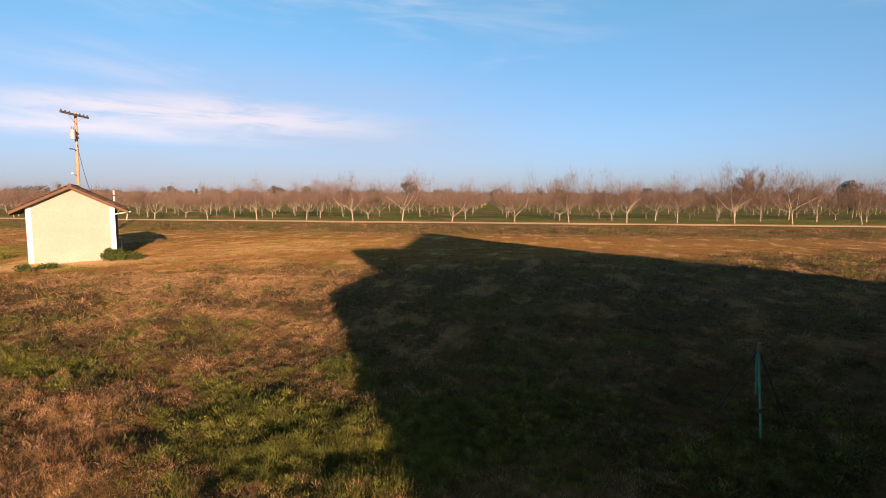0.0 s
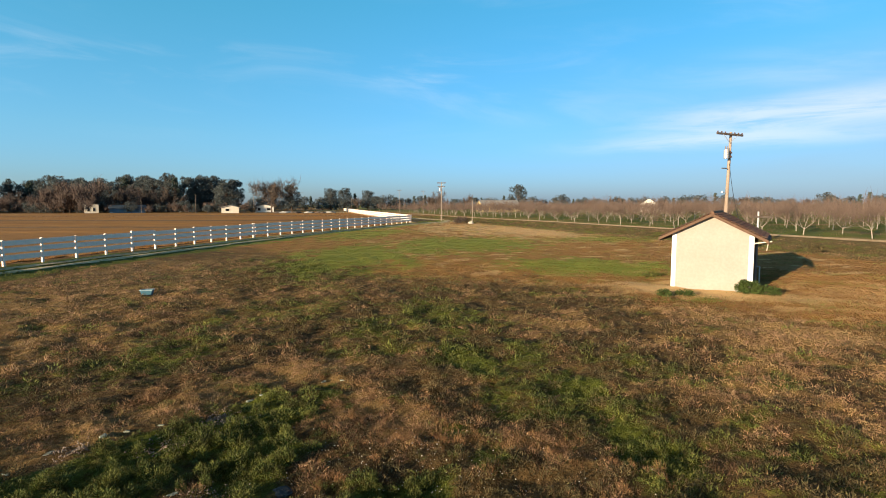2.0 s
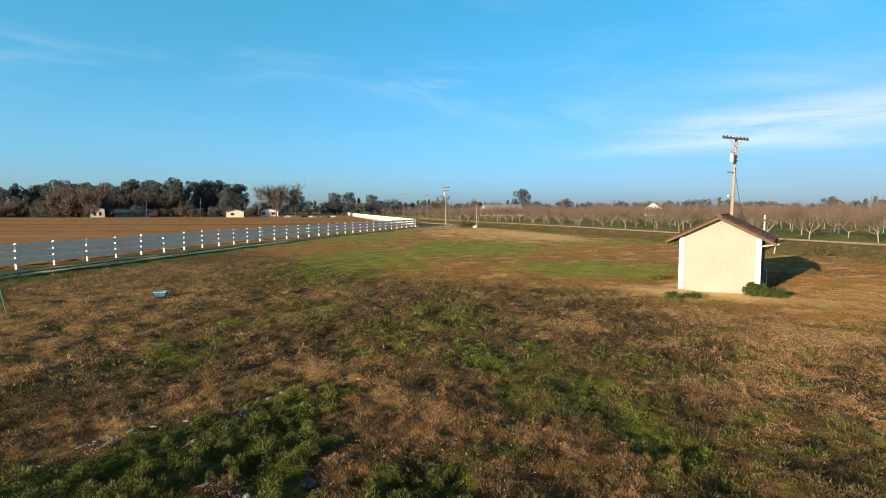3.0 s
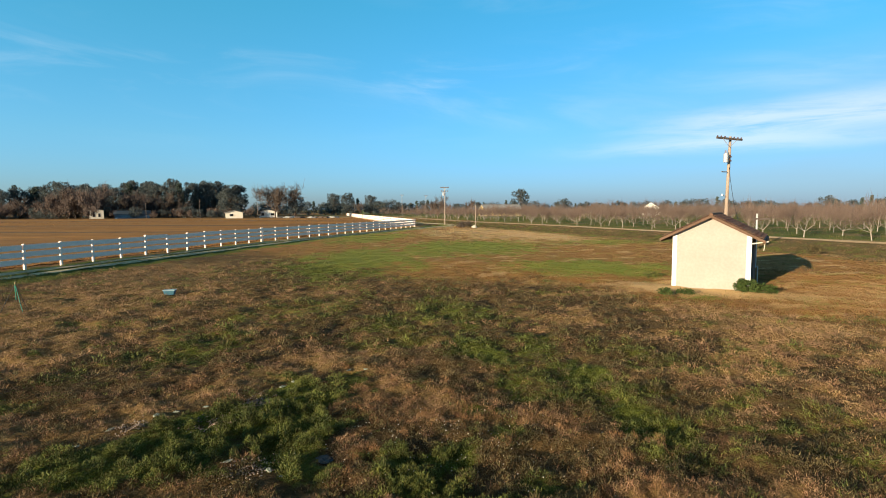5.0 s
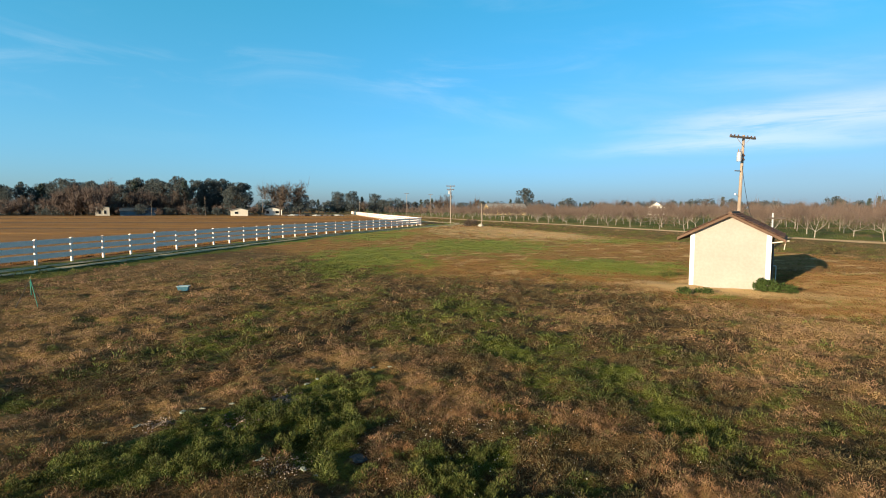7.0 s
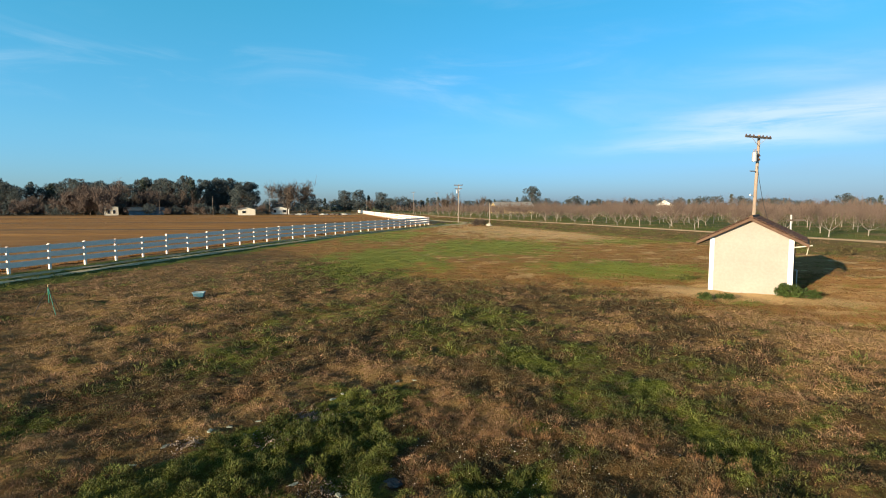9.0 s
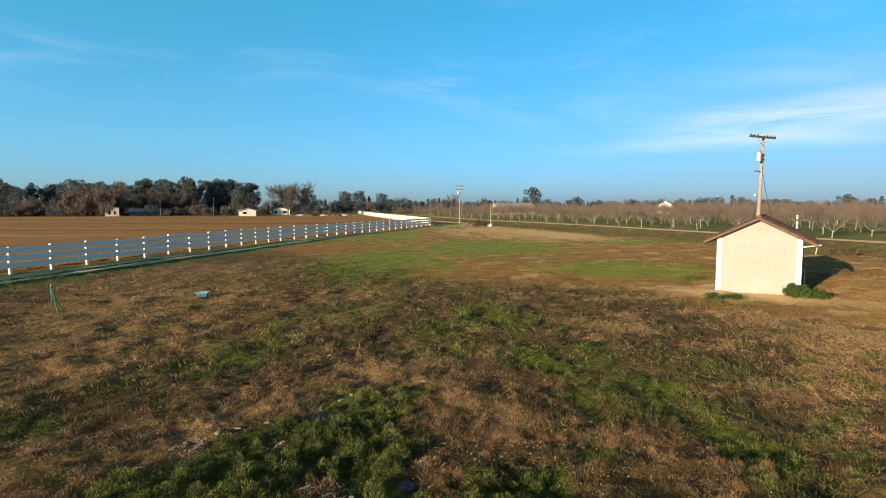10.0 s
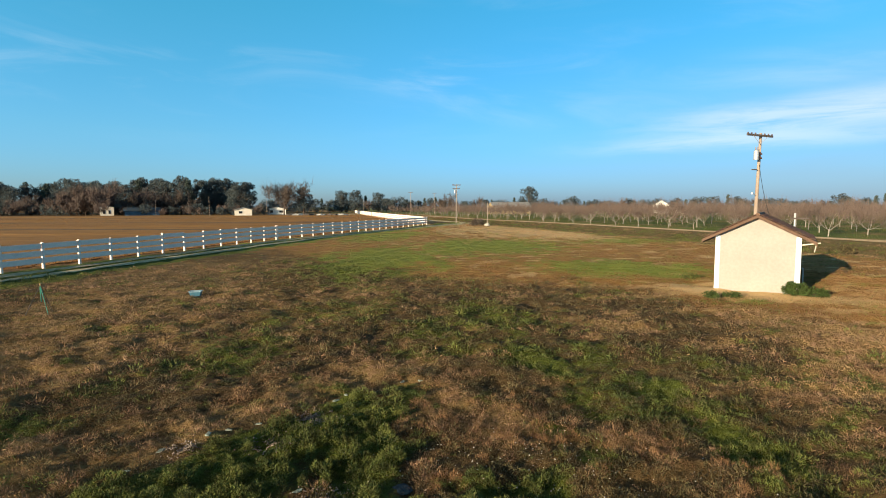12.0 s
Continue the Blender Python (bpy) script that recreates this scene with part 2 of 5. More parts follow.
# ---- helpers for shapes ----
def link_mesh(name, bm, mat, parent=None, label=""):
    mesh = bpy.data.meshes.new(name)
    bm.to_mesh(mesh)
    bm.free()
    mesh.materials.append(mat)
    ob = new(name, mesh)
    ob.parent = parent
    return tagged(ob, label)


def part(name, bm, mat, parent, label=""):
    return link_mesh(name, bm, mat, parent, label)


def thing(name, place, label, category, turn=0.0, group="", kind=""):
    ob = new(name)
    ob.empty_display_size = 0.1
    ob.matrix_world = pose(*place, 0, 0, turn)
    return tagged(ob, label, category, group, kind)


def block(bm, low, high, bevel=0.0):
    """A box from corner to corner, its edges eased by bevel."""
    made = bmesh.ops.create_cube(bm, size=1.0)["verts"]
    size, mid = Vector(high) - Vector(low), (Vector(high) + Vector(low)) / 2
    for v in made:
        v.co = Vector((v.co.x * size.x, v.co.y * size.y, v.co.z * size.z)) + mid
    if bevel:
        edges = {e for v in made for e in v.link_edges}
        bmesh.ops.bevel(bm, geom=list(edges), offset=bevel, segments=2, affect="EDGES")
    return bm


def rod(bm, a, b, r1, r2=None, sides=8):
    """A tapered round bar from a to b."""
    a, b = Vector(a), Vector(b)
    r2 = r1 if r2 is None else r2
    turn = (b - a).to_track_quat("Z", "Y").to_matrix().to_4x4()
    bmesh.ops.create_cone(bm, cap_ends=True, segments=sides, radius1=r1, radius2=r2, depth=(b - a).length, matrix=Matrix.Translation((a + b) / 2) @ turn)
    return bm


def prism(bm, outline, depth_a, depth_b, place):
    """A solid from a closed outline of (across, up) pairs, swept between two depths; place turns (across, depth, up) into a point."""
    near = [bm.verts.new(place(a, depth_a, h)) for a, h in outline]
    far = [bm.verts.new(place(a, depth_b, h)) for a, h in outline]
    bm.faces.new(near)
    bm.faces.new(far[::-1])
    for i in range(len(outline)):
        j = (i + 1) % len(outline)
        bm.faces.new((near[j], near[i], far[i], far[j]))
    bmesh.ops.recalc_face_normals(bm, faces=bm.faces)
    return bm


def mesh_of(name, corners, faces, mat):
    """A mesh from numpy arrays: corners (n, 3) and faces (m, 3 or 4)."""
    mesh = bpy.data.meshes.new(name)
    count, sides = faces.shape
    mesh.vertices.add(len(corners))
    mesh.vertices.foreach_set("co", np.ascontiguousarray(corners, dtype=np.float32).ravel())
    mesh.loops.add(count * sides)
    mesh.loops.foreach_set("vertex_index", np.ascontiguousarray(faces, dtype=np.int32).ravel())
    mesh.polygons.add(count)
    mesh.polygons.foreach_set("loop_start", np.arange(0, count * sides, sides, dtype=np.int32))
    mesh.update(calc_edges=True)
    mesh.validate()
    mesh.materials.append(mat)
    return mesh


# ---- the lie of the land ----
def smooth(value, low, high):
    s = np.clip((value - low) / (high - low), 0, 1)
    return s * s * (3 - 2 * s)


def waves(x, y, size, seed):
    """Cheap smooth noise, about -1 to 1, for arrays."""
    rng = np.random.RandomState(seed)
    total = 0
    for k in range(7):
        a, f, p = rng.uniform(0, 6.283), (0.6 + 0.25 * k) / size, rng.uniform(0, 6.283)
        total = total + np.sin((x * math.cos(a) + y * math.sin(a)) * f * 6.283 + p + 1.3 * np.sin((y * math.cos(a) - x * math.sin(a)) * f * 4.1 + p))
    return total / 3.2


def road_side(x, y):
    """Metres east of the middle of the orchard road."""
    return (x - 49.0 + 0.33 * (y - 13.5)) / 1.053


def fence_x(y):
    """Where the white fence stands at y."""
    return -20.93 + (y - 54.97) * np.where(np.asarray(y) < 54.97, 0.1955, 0.3206)


def fence_side(x, y):
    """Metres west of the white fence."""
    return fence_x(y) - x


def ochre_share(x, y):
    """The smoother orange lawn north and east of the rough grass."""
    edge = y - 22 + 1.2 * np.maximum(x - 4, 0) - 1.2 * np.maximum(-x - 1, 0)
    return smooth(edge + 1.8 * waves(x, y, 6.0, 7), -4.5, 4.5)


def height(x, y):
    x, y = np.asarray(x, dtype=float), np.asarray(y, dtype=float)
    dip = -0.2 * np.exp(-(((x + 2) / 10) ** 2 + ((y - 5) / 7) ** 2))
    near = np.exp(-((x / 45) ** 2 + ((y - 12) / 45) ** 2))
    lumps = near * (0.045 * waves(x, y, 3.1, 3) + (1 - 0.75 * ochre_share(x, y)) * (0.022 * waves(x, y, 1.25, 4) + 0.030 * waves(x, y, 0.75, 5) + 0.024 * waves(x, y, 0.42, 6)))
    r = road_side(x, y)
    ditch = -0.35 * np.exp(-((r + 9) / 3.2) ** 2) + 0.22 * np.exp(-(r / 3.0) ** 2)
    return dip + lumps + ditch * smooth(-y, -140, -90)


def height_at(x, y):
    return float(height(x, y))


# patches of the lawn: x, y, half length, half width, turn in degrees, strength
BARE_BEDS = [(10.4, 18.7, 2.9, 0.9, -33, 0.7), (13.5, 17.6, 1.6, 0.6, -20, 0.5), (8.5, 21.2, 1.3, 0.7, -60, 0.95), (9.5, 20.0, 1.8, 0.9, -45, 0.95), (11.0, 19.2, 1.3, 0.8, -15, 0.85)]
BLEACHED_BEDS = [(11.6, 66.5, 13.5, 4.4, -80, 0.8)]
WEED_BEDS = [
    (-4.35, 6.2, 2.7, 0.85, 55, 0.9), (-3.2, 5.9, 1.1, 0.8, 66, 0.9), (-4.7, 4.8, 1.1, 0.66, 36, 0.9), (-6.0, 4.7, 0.9, 0.42, 36, 0.85), (-3.0, 4.8, 0.6, 0.46, -68, 0.75), (-3.0, 7.3, 0.66, 0.4, 34, 0.9), (-0.5, 5.0, 0.48, 0.42, -29, 0.95), (-1.2, 4.7, 0.3, 0.26, 60, 0.85), (-0.9, 4.1, 0.9, 0.5, -47, 0.8), (-0.2, 3.2, 0.7, 0.5, -66, 0.75), (-1.3, 2.8, 0.65, 0.4, -24, 0.8), (-2.6, 4.4, 0.7, 0.35, -50, 0.7),
]
GREEN_BEDS = [
    (1.5, 8.2, 4.1, 1.0, -61, 0.5), (0.4, 10.3, 1.4, 0.8, -61, 0.8), (2.5, 8.6, 0.9, 0.65, -63, 0.85), (2.6, 6.9, 1.1, 0.6, -80, 0.75), (3.0, 5.8, 0.65, 0.45, -61, 0.85), (1.9, 10.9, 1.6, 0.9, 88, 0.56), (-0.5, 14.8, 3.0, 1.9, -71, 0.54), (-7.2, 10.7, 2.0, 1.4, -81, 0.54), (-5.7, 15.4, 3.2, 2.0, 60, 0.47), (-2.3, 13.2, 1.8, 1.1, -88, 0.56), (4.6, 9.6, 2.2, 1.0, -40, 0.46), (-1.8, 11.2, 1.4, 0.8, 20, 0.5),
    (-8.9, 6.7, 0.8, 0.5, 11, 0.65), (-8.9, 8.2, 0.8, 0.5, 75, 0.45), (6.6, 8.5, 0.6, 0.4, 21, 0.55), (5.0, 6.9, 0.6, 0.45, 36, 0.5), (9.6, 17.3, 1.3, 0.6, 47, 0.5), (6.7, 10.0, 0.6, 0.3, 20, 0.45), (0.4, 5.7, 0.45, 0.35, -27, 0.55),
    (-6.4, 34.4, 9.5, 4.6, 88, 0.9), (1.6, 45.5, 9.5, 7.0, 81, 0.85), (8.3, 28.4, 4.9, 4.2, -25, 0.85), (17.0, 52.0, 7.0, 4.6, 30, 0.65), (-9.2, 61.2, 12.3, 4.2, 76, 0.75),
    (2.7, 1.2, 1.5, 1.0, 75, 0.85), (2.6, -0.4, 1.3, 1.0, -84, 0.8), (2.8, 5.7, 1.3, 0.65, 86, 0.7), (5.8, 5.7, 1.4, 0.8, -79, 0.42), (4.9, 1.2, 0.9, 0.55, 43, 0.6), (4.3, -1.7, 2.0, 1.5, 7, 0.6), (4.6, -4.6, 1.9, 1.1, -28, 0.55),
]
STRAW_BEDS = [
    (-5.3, 7.6, 4.2, 0.62, 54, 0.85), (-2.5, 10.1, 1.1, 0.55, 41, 0.9), (-4.2, 9.0, 1.2, 0.5, 42, 0.85), (-13.3, 16.8, 7.5, 4.6, -73, 0.74), (-11.3, 10.0, 3.0, 1.8, -71, 0.9), (-6.7, 13.8, 4.8, 0.9, 54, 0.66), (-5.6, 19.5, 2.4, 1.6, 51, 0.62), (-7.8, 5.2, 1.2, 0.75, -54, 0.78), (-17.0, 27.0, 8.0, 5.0, 60, 0.6),
    (3.1, 13.8, 1.6, 0.8, -17, 0.75), (4.8, 11.5, 0.65, 0.5, 3, 0.62), (6.2, 8.7, 1.7, 0.9, 40, 0.92), (9.3, 11.9, 2.6, 1.3, 50, 0.92), (7.6, 10.3, 1.3, 0.6, 45, 0.88), (11.0, 18.6, 3.6, 1.4, -20, 1.0), (8.1, 20.4, 1.9, 0.75, -25, 1.0), (-0.8, 6.8, 1.3, 0.9, -35, 0.72), (1.1, 6.2, 0.8, 0.42, -32, 0.72), (2.2, 5.2, 0.5, 0.28, -37, 0.72), (-2.0, 8.1, 1.4, 0.55, -53, 0.72), (-2.0, 5.0, 0.6, 0.3, -88, 0.7), (8.2, 76.0, 23.0, 11.0, -84, 0.9),
    (1.8, 3.3, 1.4, 0.62, 74, 0.92), (3.0, 3.6, 1.1, 0.9, -2, 0.62), (0.9, 2.3, 0.7, 0.35, 83, 0.75), (11.1, 8.4, 2.1, 1.5, 78, 0.85), (6.9, 6.3, 1.6, 0.7, -70, 0.75), (6.8, 3.6, 1.0, 0.75, 72, 0.75), (8.1, 13.2, 2.8, 1.4, -83, 0.65), (7.1, 2.5, 1.5, 0.6, 74, 0.55), (20.0, 17.0, 8.0, 4.5, -15, 0.55),
]


# beds thin the straw for litter; the first also paints in a long shadow
LITTER_SHADE_BEDS = [(0.3, 4.7, 1.6, 0.8, -25, 0.85), (-1.5, 4.4, 0.8, 0.5, 0, 0.5), (2.4, 4.6, 0.9, 0.4, -40, 0.5), (0.9, 7.3, 0.9, 0.4, -50, 0.4)]
LUSH_BEDS = [(2.9, 0.7, 1.9, 1.3, 75, 0.95), (2.4, -1.0, 1.2, 0.9, 0, 0.85)]
ORANGE_BEDS = [(-0.9, 6.8, 1.6, 1.1, -35, 0.9), (-1.9, 8.0, 1.5, 0.6, -53, 0.9), (1.1, 6.2, 0.9, 0.45, -32, 0.9), (2.2, 5.2, 0.6, 0.3, -37, 0.9), (1.8, 3.3, 1.4, 0.65, 74, 0.9), (-2.0, 5.0, 0.6, 0.3, -88, 0.9), (0.9, 2.3, 0.7, 0.35, 83, 0.9)]


def beds(x, y, rows, edge=0.6):
    total = np.zeros(np.shape(x))
    for cx, cy, a, b, turn, strength in rows:
        c, s = math.cos(radians(turn)), math.sin(radians(turn))
        d = np.sqrt((((x - cx) * c + (y - cy) * s) / a) ** 2 + (((y - cy) * c - (x - cx) * s) / b) ** 2)
        d = d + 0.30 * waves(x, y, 1.7 + 0.25 * a, 9) + 0.22 * waves(x, y, 0.5 + 0.06 * a, 10)
        total = np.maximum(total, strength * smooth(-d, -1.0 - edge, -1.0 + edge))
    return total


def green_share(x, y):
    stray = 0.5 * smooth(waves(x, y, 3.4, 21) + 0.7 * waves(x, y, 0.9, 22), 0.2, 1.3)
    verge = 0.75 * smooth(-np.abs(fence_side(x, y) + 3.0 + 0.7 * waves(x, y, 5, 23)), -4.0, -2.2)
    return np.clip(np.maximum(np.maximum(beds(x, y, GREEN_BEDS), beds(x, y, WEED_BEDS)), np.maximum(stray, verge)), 0, 1)


def shadow_streaks(x, y):
    """Light and dark streaks along the sun's way, painted in for the tufts' long shadows."""
    u, v = 0.68 * x + 0.733 * y, 0.68 * y - 0.733 * x
    return waves(0.22 * u + 0.1 * v, v, 0.85, 91) + 0.5 * waves(0.3 * u, v, 0.42, 92)


def straw_share(x, y):
    stray = (0.6 - 0.4 * ochre_share(x, y)) * smooth(waves(x, y, 2.3, 31) + 0.6 * waves(x, y, 0.7, 32), 0.3, 1.2)
    streaks = smooth(waves(0.55 * x + 0.2 * y, 1.5 * y - 0.3 * x, 3.2, 33) + 0.35 * waves(x, y, 0.6, 34), 0.35, 0.95) * smooth(x + 0.3 * y, 4.0, 8.0)
    return np.clip(np.maximum(np.maximum(beds(x, y, STRAW_BEDS), stray), 0.95 * streaks) - beds(x, y, LITTER_SHADE_BEDS), 0, 1)


def ground_material():
    m = bpy.data.materials.new("winter_lawn")
    m.use_nodes = True
    n = Nodes(m.node_tree)
    where = n.add("ShaderNodeTexCoord").outputs["Object"]
    green = n.add("ShaderNodeAttribute", attribute_name="green").outputs["Fac"]
    straw = n.add("ShaderNodeAttribute", attribute_name="straw").outputs["Fac"]
    bank = n.add("ShaderNodeAttribute", attribute_name="bank").outputs["Fac"]
    ochre = n.add("ShaderNodeAttribute", attribute_name="ochre").outputs["Fac"]
    sandy = n.add("ShaderNodeAttribute", attribute_name="sandy").outputs["Fac"]
    far = n.add("ShaderNodeAttribute", attribute_name="orchard").outputs["Fac"]
    fine, mid, wide = n.noise(where, 9.0, 8.0, 0.7), n.noise(where, 1.4, 6.0, 0.65), n.noise(where, 0.16, 4.0)
    soil = n.ramp(fine, [(0.25, (0.034, 0.022, 0.011)), (0.5, (0.090, 0.057, 0.026)), (0.75, (0.21, 0.132, 0.060))])
    red = n.mix(n.span(wide, 0.35, 0.65, 0.0, 0.6), soil, (0.155, 0.098, 0.034))
    warm = n.ramp(n.math("MULTIPLY_ADD", mid, 0.6, n.math("MULTIPLY", fine, 0.4)), [(0.3, (0.20, 0.102, 0.028)), (0.5, (0.28, 0.150, 0.044)), (0.7, (0.38, 0.225, 0.078))])
    red = n.mix(ochre, red, warm)
    blond = n.ramp(fine, [(0.25, (0.13, 0.082, 0.030)), (0.75, (0.34, 0.222, 0.092))])
    blond = n.mix(ochre, blond, n.ramp(fine, [(0.25, (0.38, 0.245, 0.100)), (0.75, (0.62, 0.43, 0.20))]))
    leaf = n.ramp(fine, [(0.25, (0.048, 0.060, 0.010)), (0.5, (0.092, 0.110, 0.016)), (0.75, (0.165, 0.178, 0.030))])
    leaf = n.mix(ochre, leaf, n.ramp(fine, [(0.25, (0.12, 0.145, 0.018)), (0.75, (0.25, 0.265, 0.040))]))
    rough_edge = n.math("MULTIPLY_ADD", mid, 1.0, -0.5)
    fleck = n.math("MULTIPLY_ADD", fine, 0.9, -0.45)
    noise_sum = n.math("ADD", rough_edge, fleck)
    colour = n.mix(n.span(n.math("ADD", straw, noise_sum), 0.3, 0.75), red, blond)
    colour = n.mix(n.span(n.math("ADD", green, noise_sum), 0.3, 0.7), colour, leaf)
    sand = n.ramp(fine, [(0.25, (0.52, 0.325, 0.135)), (0.75, (0.74, 0.505, 0.25))])
    colour = n.mix(n.span(n.math("ADD", sandy, noise_sum), 0.3, 0.75), colour, sand)
    weeds = n.ramp(mid, [(0.3, (0.085, 0.068, 0.024)), (0.5, (0.170, 0.116, 0.046)), (0.7, (0.115, 0.116, 0.030))])
    colour = n.mix(n.span(n.math("ADD", bank, noise_sum), 0.3, 0.7), colour, weeds)
    floor = n.ramp(n.noise(where, 0.11, 5.0), [(0.40, (0.11, 0.145, 0.022)), (0.54, (0.155, 0.165, 0.035)), (0.68, (0.26, 0.18, 0.070))])
    colour = n.mix(far, colour, floor)
    shader = n.add("ShaderNodeBsdfPrincipled", {"Base Color": colour, "Roughness": 0.95, "Specular IOR Level": 0.15})
    lift = n.math("ADD", n.noise(where, 22.0, 6.0, 0.7), n.math("MULTIPLY", n.noise(where, 4.5, 4.0), 2.0))
    relief = n.add("ShaderNodeBump", {"Strength": n.span(ochre, 0.0, 1.0, 0.75, 0.3), "Distance": 0.07, "Height": lift})
    m.node_tree.links.new(relief.outputs[0], shader.inputs["Normal"])
    n.add("ShaderNodeOutputMaterial", {0: shader.outputs[0]})
    return m


def axis(low, high, step, fine_low, fine_high, fine, reach):
    """Fine steps in the middle, even ones from low to high, then ever longer ones out to reach."""
    mid = list(np.arange(low, fine_low, step)) + list(np.arange(fine_low, fine_high, fine)) + list(np.arange(fine_high, high + step / 2, step))
    out, gap, edge = [], step, 0.0
    while edge < reach:
        gap *= 1.22
        edge += gap
        out.append(edge)
    return np.array([low - e for e in reversed(out)] + mid + [high + e for e in out])


def build_ground():
    xs, ys = axis(-30, 40, 0.33, -13, 13, 0.15, 4200), axis(-12, 52, 0.33, 0, 22, 0.15, 4200)
    gx, gy = np.meshgrid(xs, ys)
    gx, gy = gx.ravel(), gy.ravel()
    corners = np.stack([gx, gy, height(gx, gy)], 1)
    w = len(xs)
    i = (np.arange(len(ys) - 1)[:, None] * w + np.arange(w - 1)[None, :]).ravel()
    mesh = mesh_of("ground", corners, np.stack([i, i + 1, i + w + 1, i + w], 1), ground_material())
    r = road_side(gx, gy)
    r = r + 0.8 * waves(gx, gy, 6, 41)
    shares = {
        "green": green_share(gx, gy),
        "straw": straw_share(gx, gy),
        "ochre": ochre_share(gx, gy),
        "sandy": np.maximum(beds(gx, gy, BARE_BEDS), beds(gx, gy, BLEACHED_BEDS)),
        "bank": smooth(r, -17, -13) * smooth(-r, -1.5, 2.0) * smooth(-gy, -170, -120),
        "orchard": smooth(r, 0.5, 3.5) ,
    }
    for name, values in shares.items():
        mesh.attributes.new(name, "FLOAT", "POINT").data.foreach_set("value", values.astype(np.float32))
    for p in mesh.polygons:
        p.use_smooth = True
    tagged(new("ground", mesh), "dry winter lawn with green weed patches", "lawn", kind="structure")


build_ground()


def strip(name, middle, half, lift, mat, label, category, rows=2):
    """A ribbon on the ground along a line of points, with a slightly raised middle and ragged sides."""
    corners, faces = [], []
    across = np.linspace(-1, 1, 2 * rows + 1)
    for k, p in enumerate(middle):
        a, b = Vector(middle[max(k - 1, 0)]), Vector(middle[min(k + 1, len(middle) - 1)])
        side = Vector((a.y - b.y, b.x - a.x)).normalized()
        for s in across:
            wob = half * s * (1 + 0.16 * math.sin(k * 2.1 + 3 * s) + 0.1 * math.sin(k * 0.7))
            x, y = p[0] + side.x * wob, p[1] + side.y * wob
            corners.append((x, y, height_at(x, y) + lift * (1 - 0.85 * s * s)))
    w = len(across)
    for k in range(len(middle) - 1):
        for j in range(w - 1):
            i = k * w + j
            faces.append((i, i + 1, i + w + 1, i + w))
    mesh = mesh_of(name, np.array(corners), np.array(faces), mat)
    return tagged(new(name, mesh), label, category, kind="structure")


def line_points(points, step):
    """Points along a smooth line through the given ones."""
    pts = [Vector(p) for p in points]
    pts = [2 * pts[0] - pts[1]] + pts + [2 * pts[-1] - pts[-2]]
    out = []
    for a, b, c, d in zip(pts, pts[1:], pts[2:], pts[3:]):
        steps = max(2, int((c - b).length / step))
        for k in range(steps):
            t = k / steps
            out.append(0.5 * (2 * b + (c - a) * t + (2 * a - 5 * b + 4 * c - d) * t * t + (3 * b - 3 * c + d - a) * t ** 3))
    return out + [pts[-2]]


strip("road", line_points([(80.7, -82.5), (62.2, -26.5), (49, 13.5), (39, 43.8), (24.6, 87.5), (10.3, 131), (-9, 190)], 3), 0.85, 0.12, DIRT_ROAD, "pale dirt road along the orchard edge", "dirt road")
TRACK = line_points([(-29.5, 0), (-23.6, 29.0), (-18.5, 55), (-10.8, 79), (-4.6, 95), (0.6, 104), (2.0, 112), (-1.6, 122), (-10.6, 133), (-23.6, 141)], 2)


def beside(line, off):
    """The line moved sideways by off metres."""
    moved = []
    for k, p in enumerate(line):
        way = (line[min(k + 1, len(line) - 1)] - line[max(k - 1, 0)]).normalized()
        moved.append(Vector((p.x + way.y * off, p.y - way.x * off)))
    return moved


def off_ruts(x, y):
    """True where no wheel runs."""
    free = np.ones(len(x), dtype=bool)
    for off in (-0.9, 0.9):
        for p in beside(TRACK, off):
            free &= np.hypot(x - p.x, (y - p.y) * 0.6) > 0.62
    return free


for off in (-0.9, 0.9):
    strip("track", beside(TRACK, off), 0.46, 0.07, RUT, "pale wheel rut of a farm track in the grass", "farm track")


def build_field():
    """Stubble field west of the fence, with low check banks across it."""
    xs, ys = np.linspace(0, 1, 60), np.arange(-30, 212, 0.75)
    corners = []
    for k, y in enumerate(ys):
        east = float(fence_x(y)) - 1.2 if y < 100 else -6.5 - 0.25 * (y - 100) - 1.2
        for s in xs:
            x = east - 420 * s ** 2.2
            bank = sum(0.22 * math.exp(-((y - b - 0.02 * x) / 1.1) ** 2) for b in (66, 92, 131, 178))
            corners.append((x, y, height_at(x, y) + 0.035 + 0.13 * (k % 2) * (s > 0.09) + bank * min(1, 20 * s)))
    w = len(xs)
    i = (np.arange(len(ys) - 1)[:, None] * w + np.arange(w - 1)[None, :]).ravel()
    mesh = mesh_of("field", np.array(corners), np.stack([i, i + w, i + w + 1, i + 1], 1), FIELD)
    tagged(new("field", mesh), "brown stubble field behind the white fence", "field", kind="structure")


build_field()
for y in (80, 114, 163):
    strip("field_ditch", [(fx, y + 0.03 * fx + 1.2 * math.sin(fx * 0.05)) for fx in range(-240, int(float(fence_x(min(y, 100))) - 0.3 * max(0, y - 100)) - 3, 4)], 0.9, 0.24, FIELD_DAMP, "dark weedy ridge across the stubble field", "field ridge")


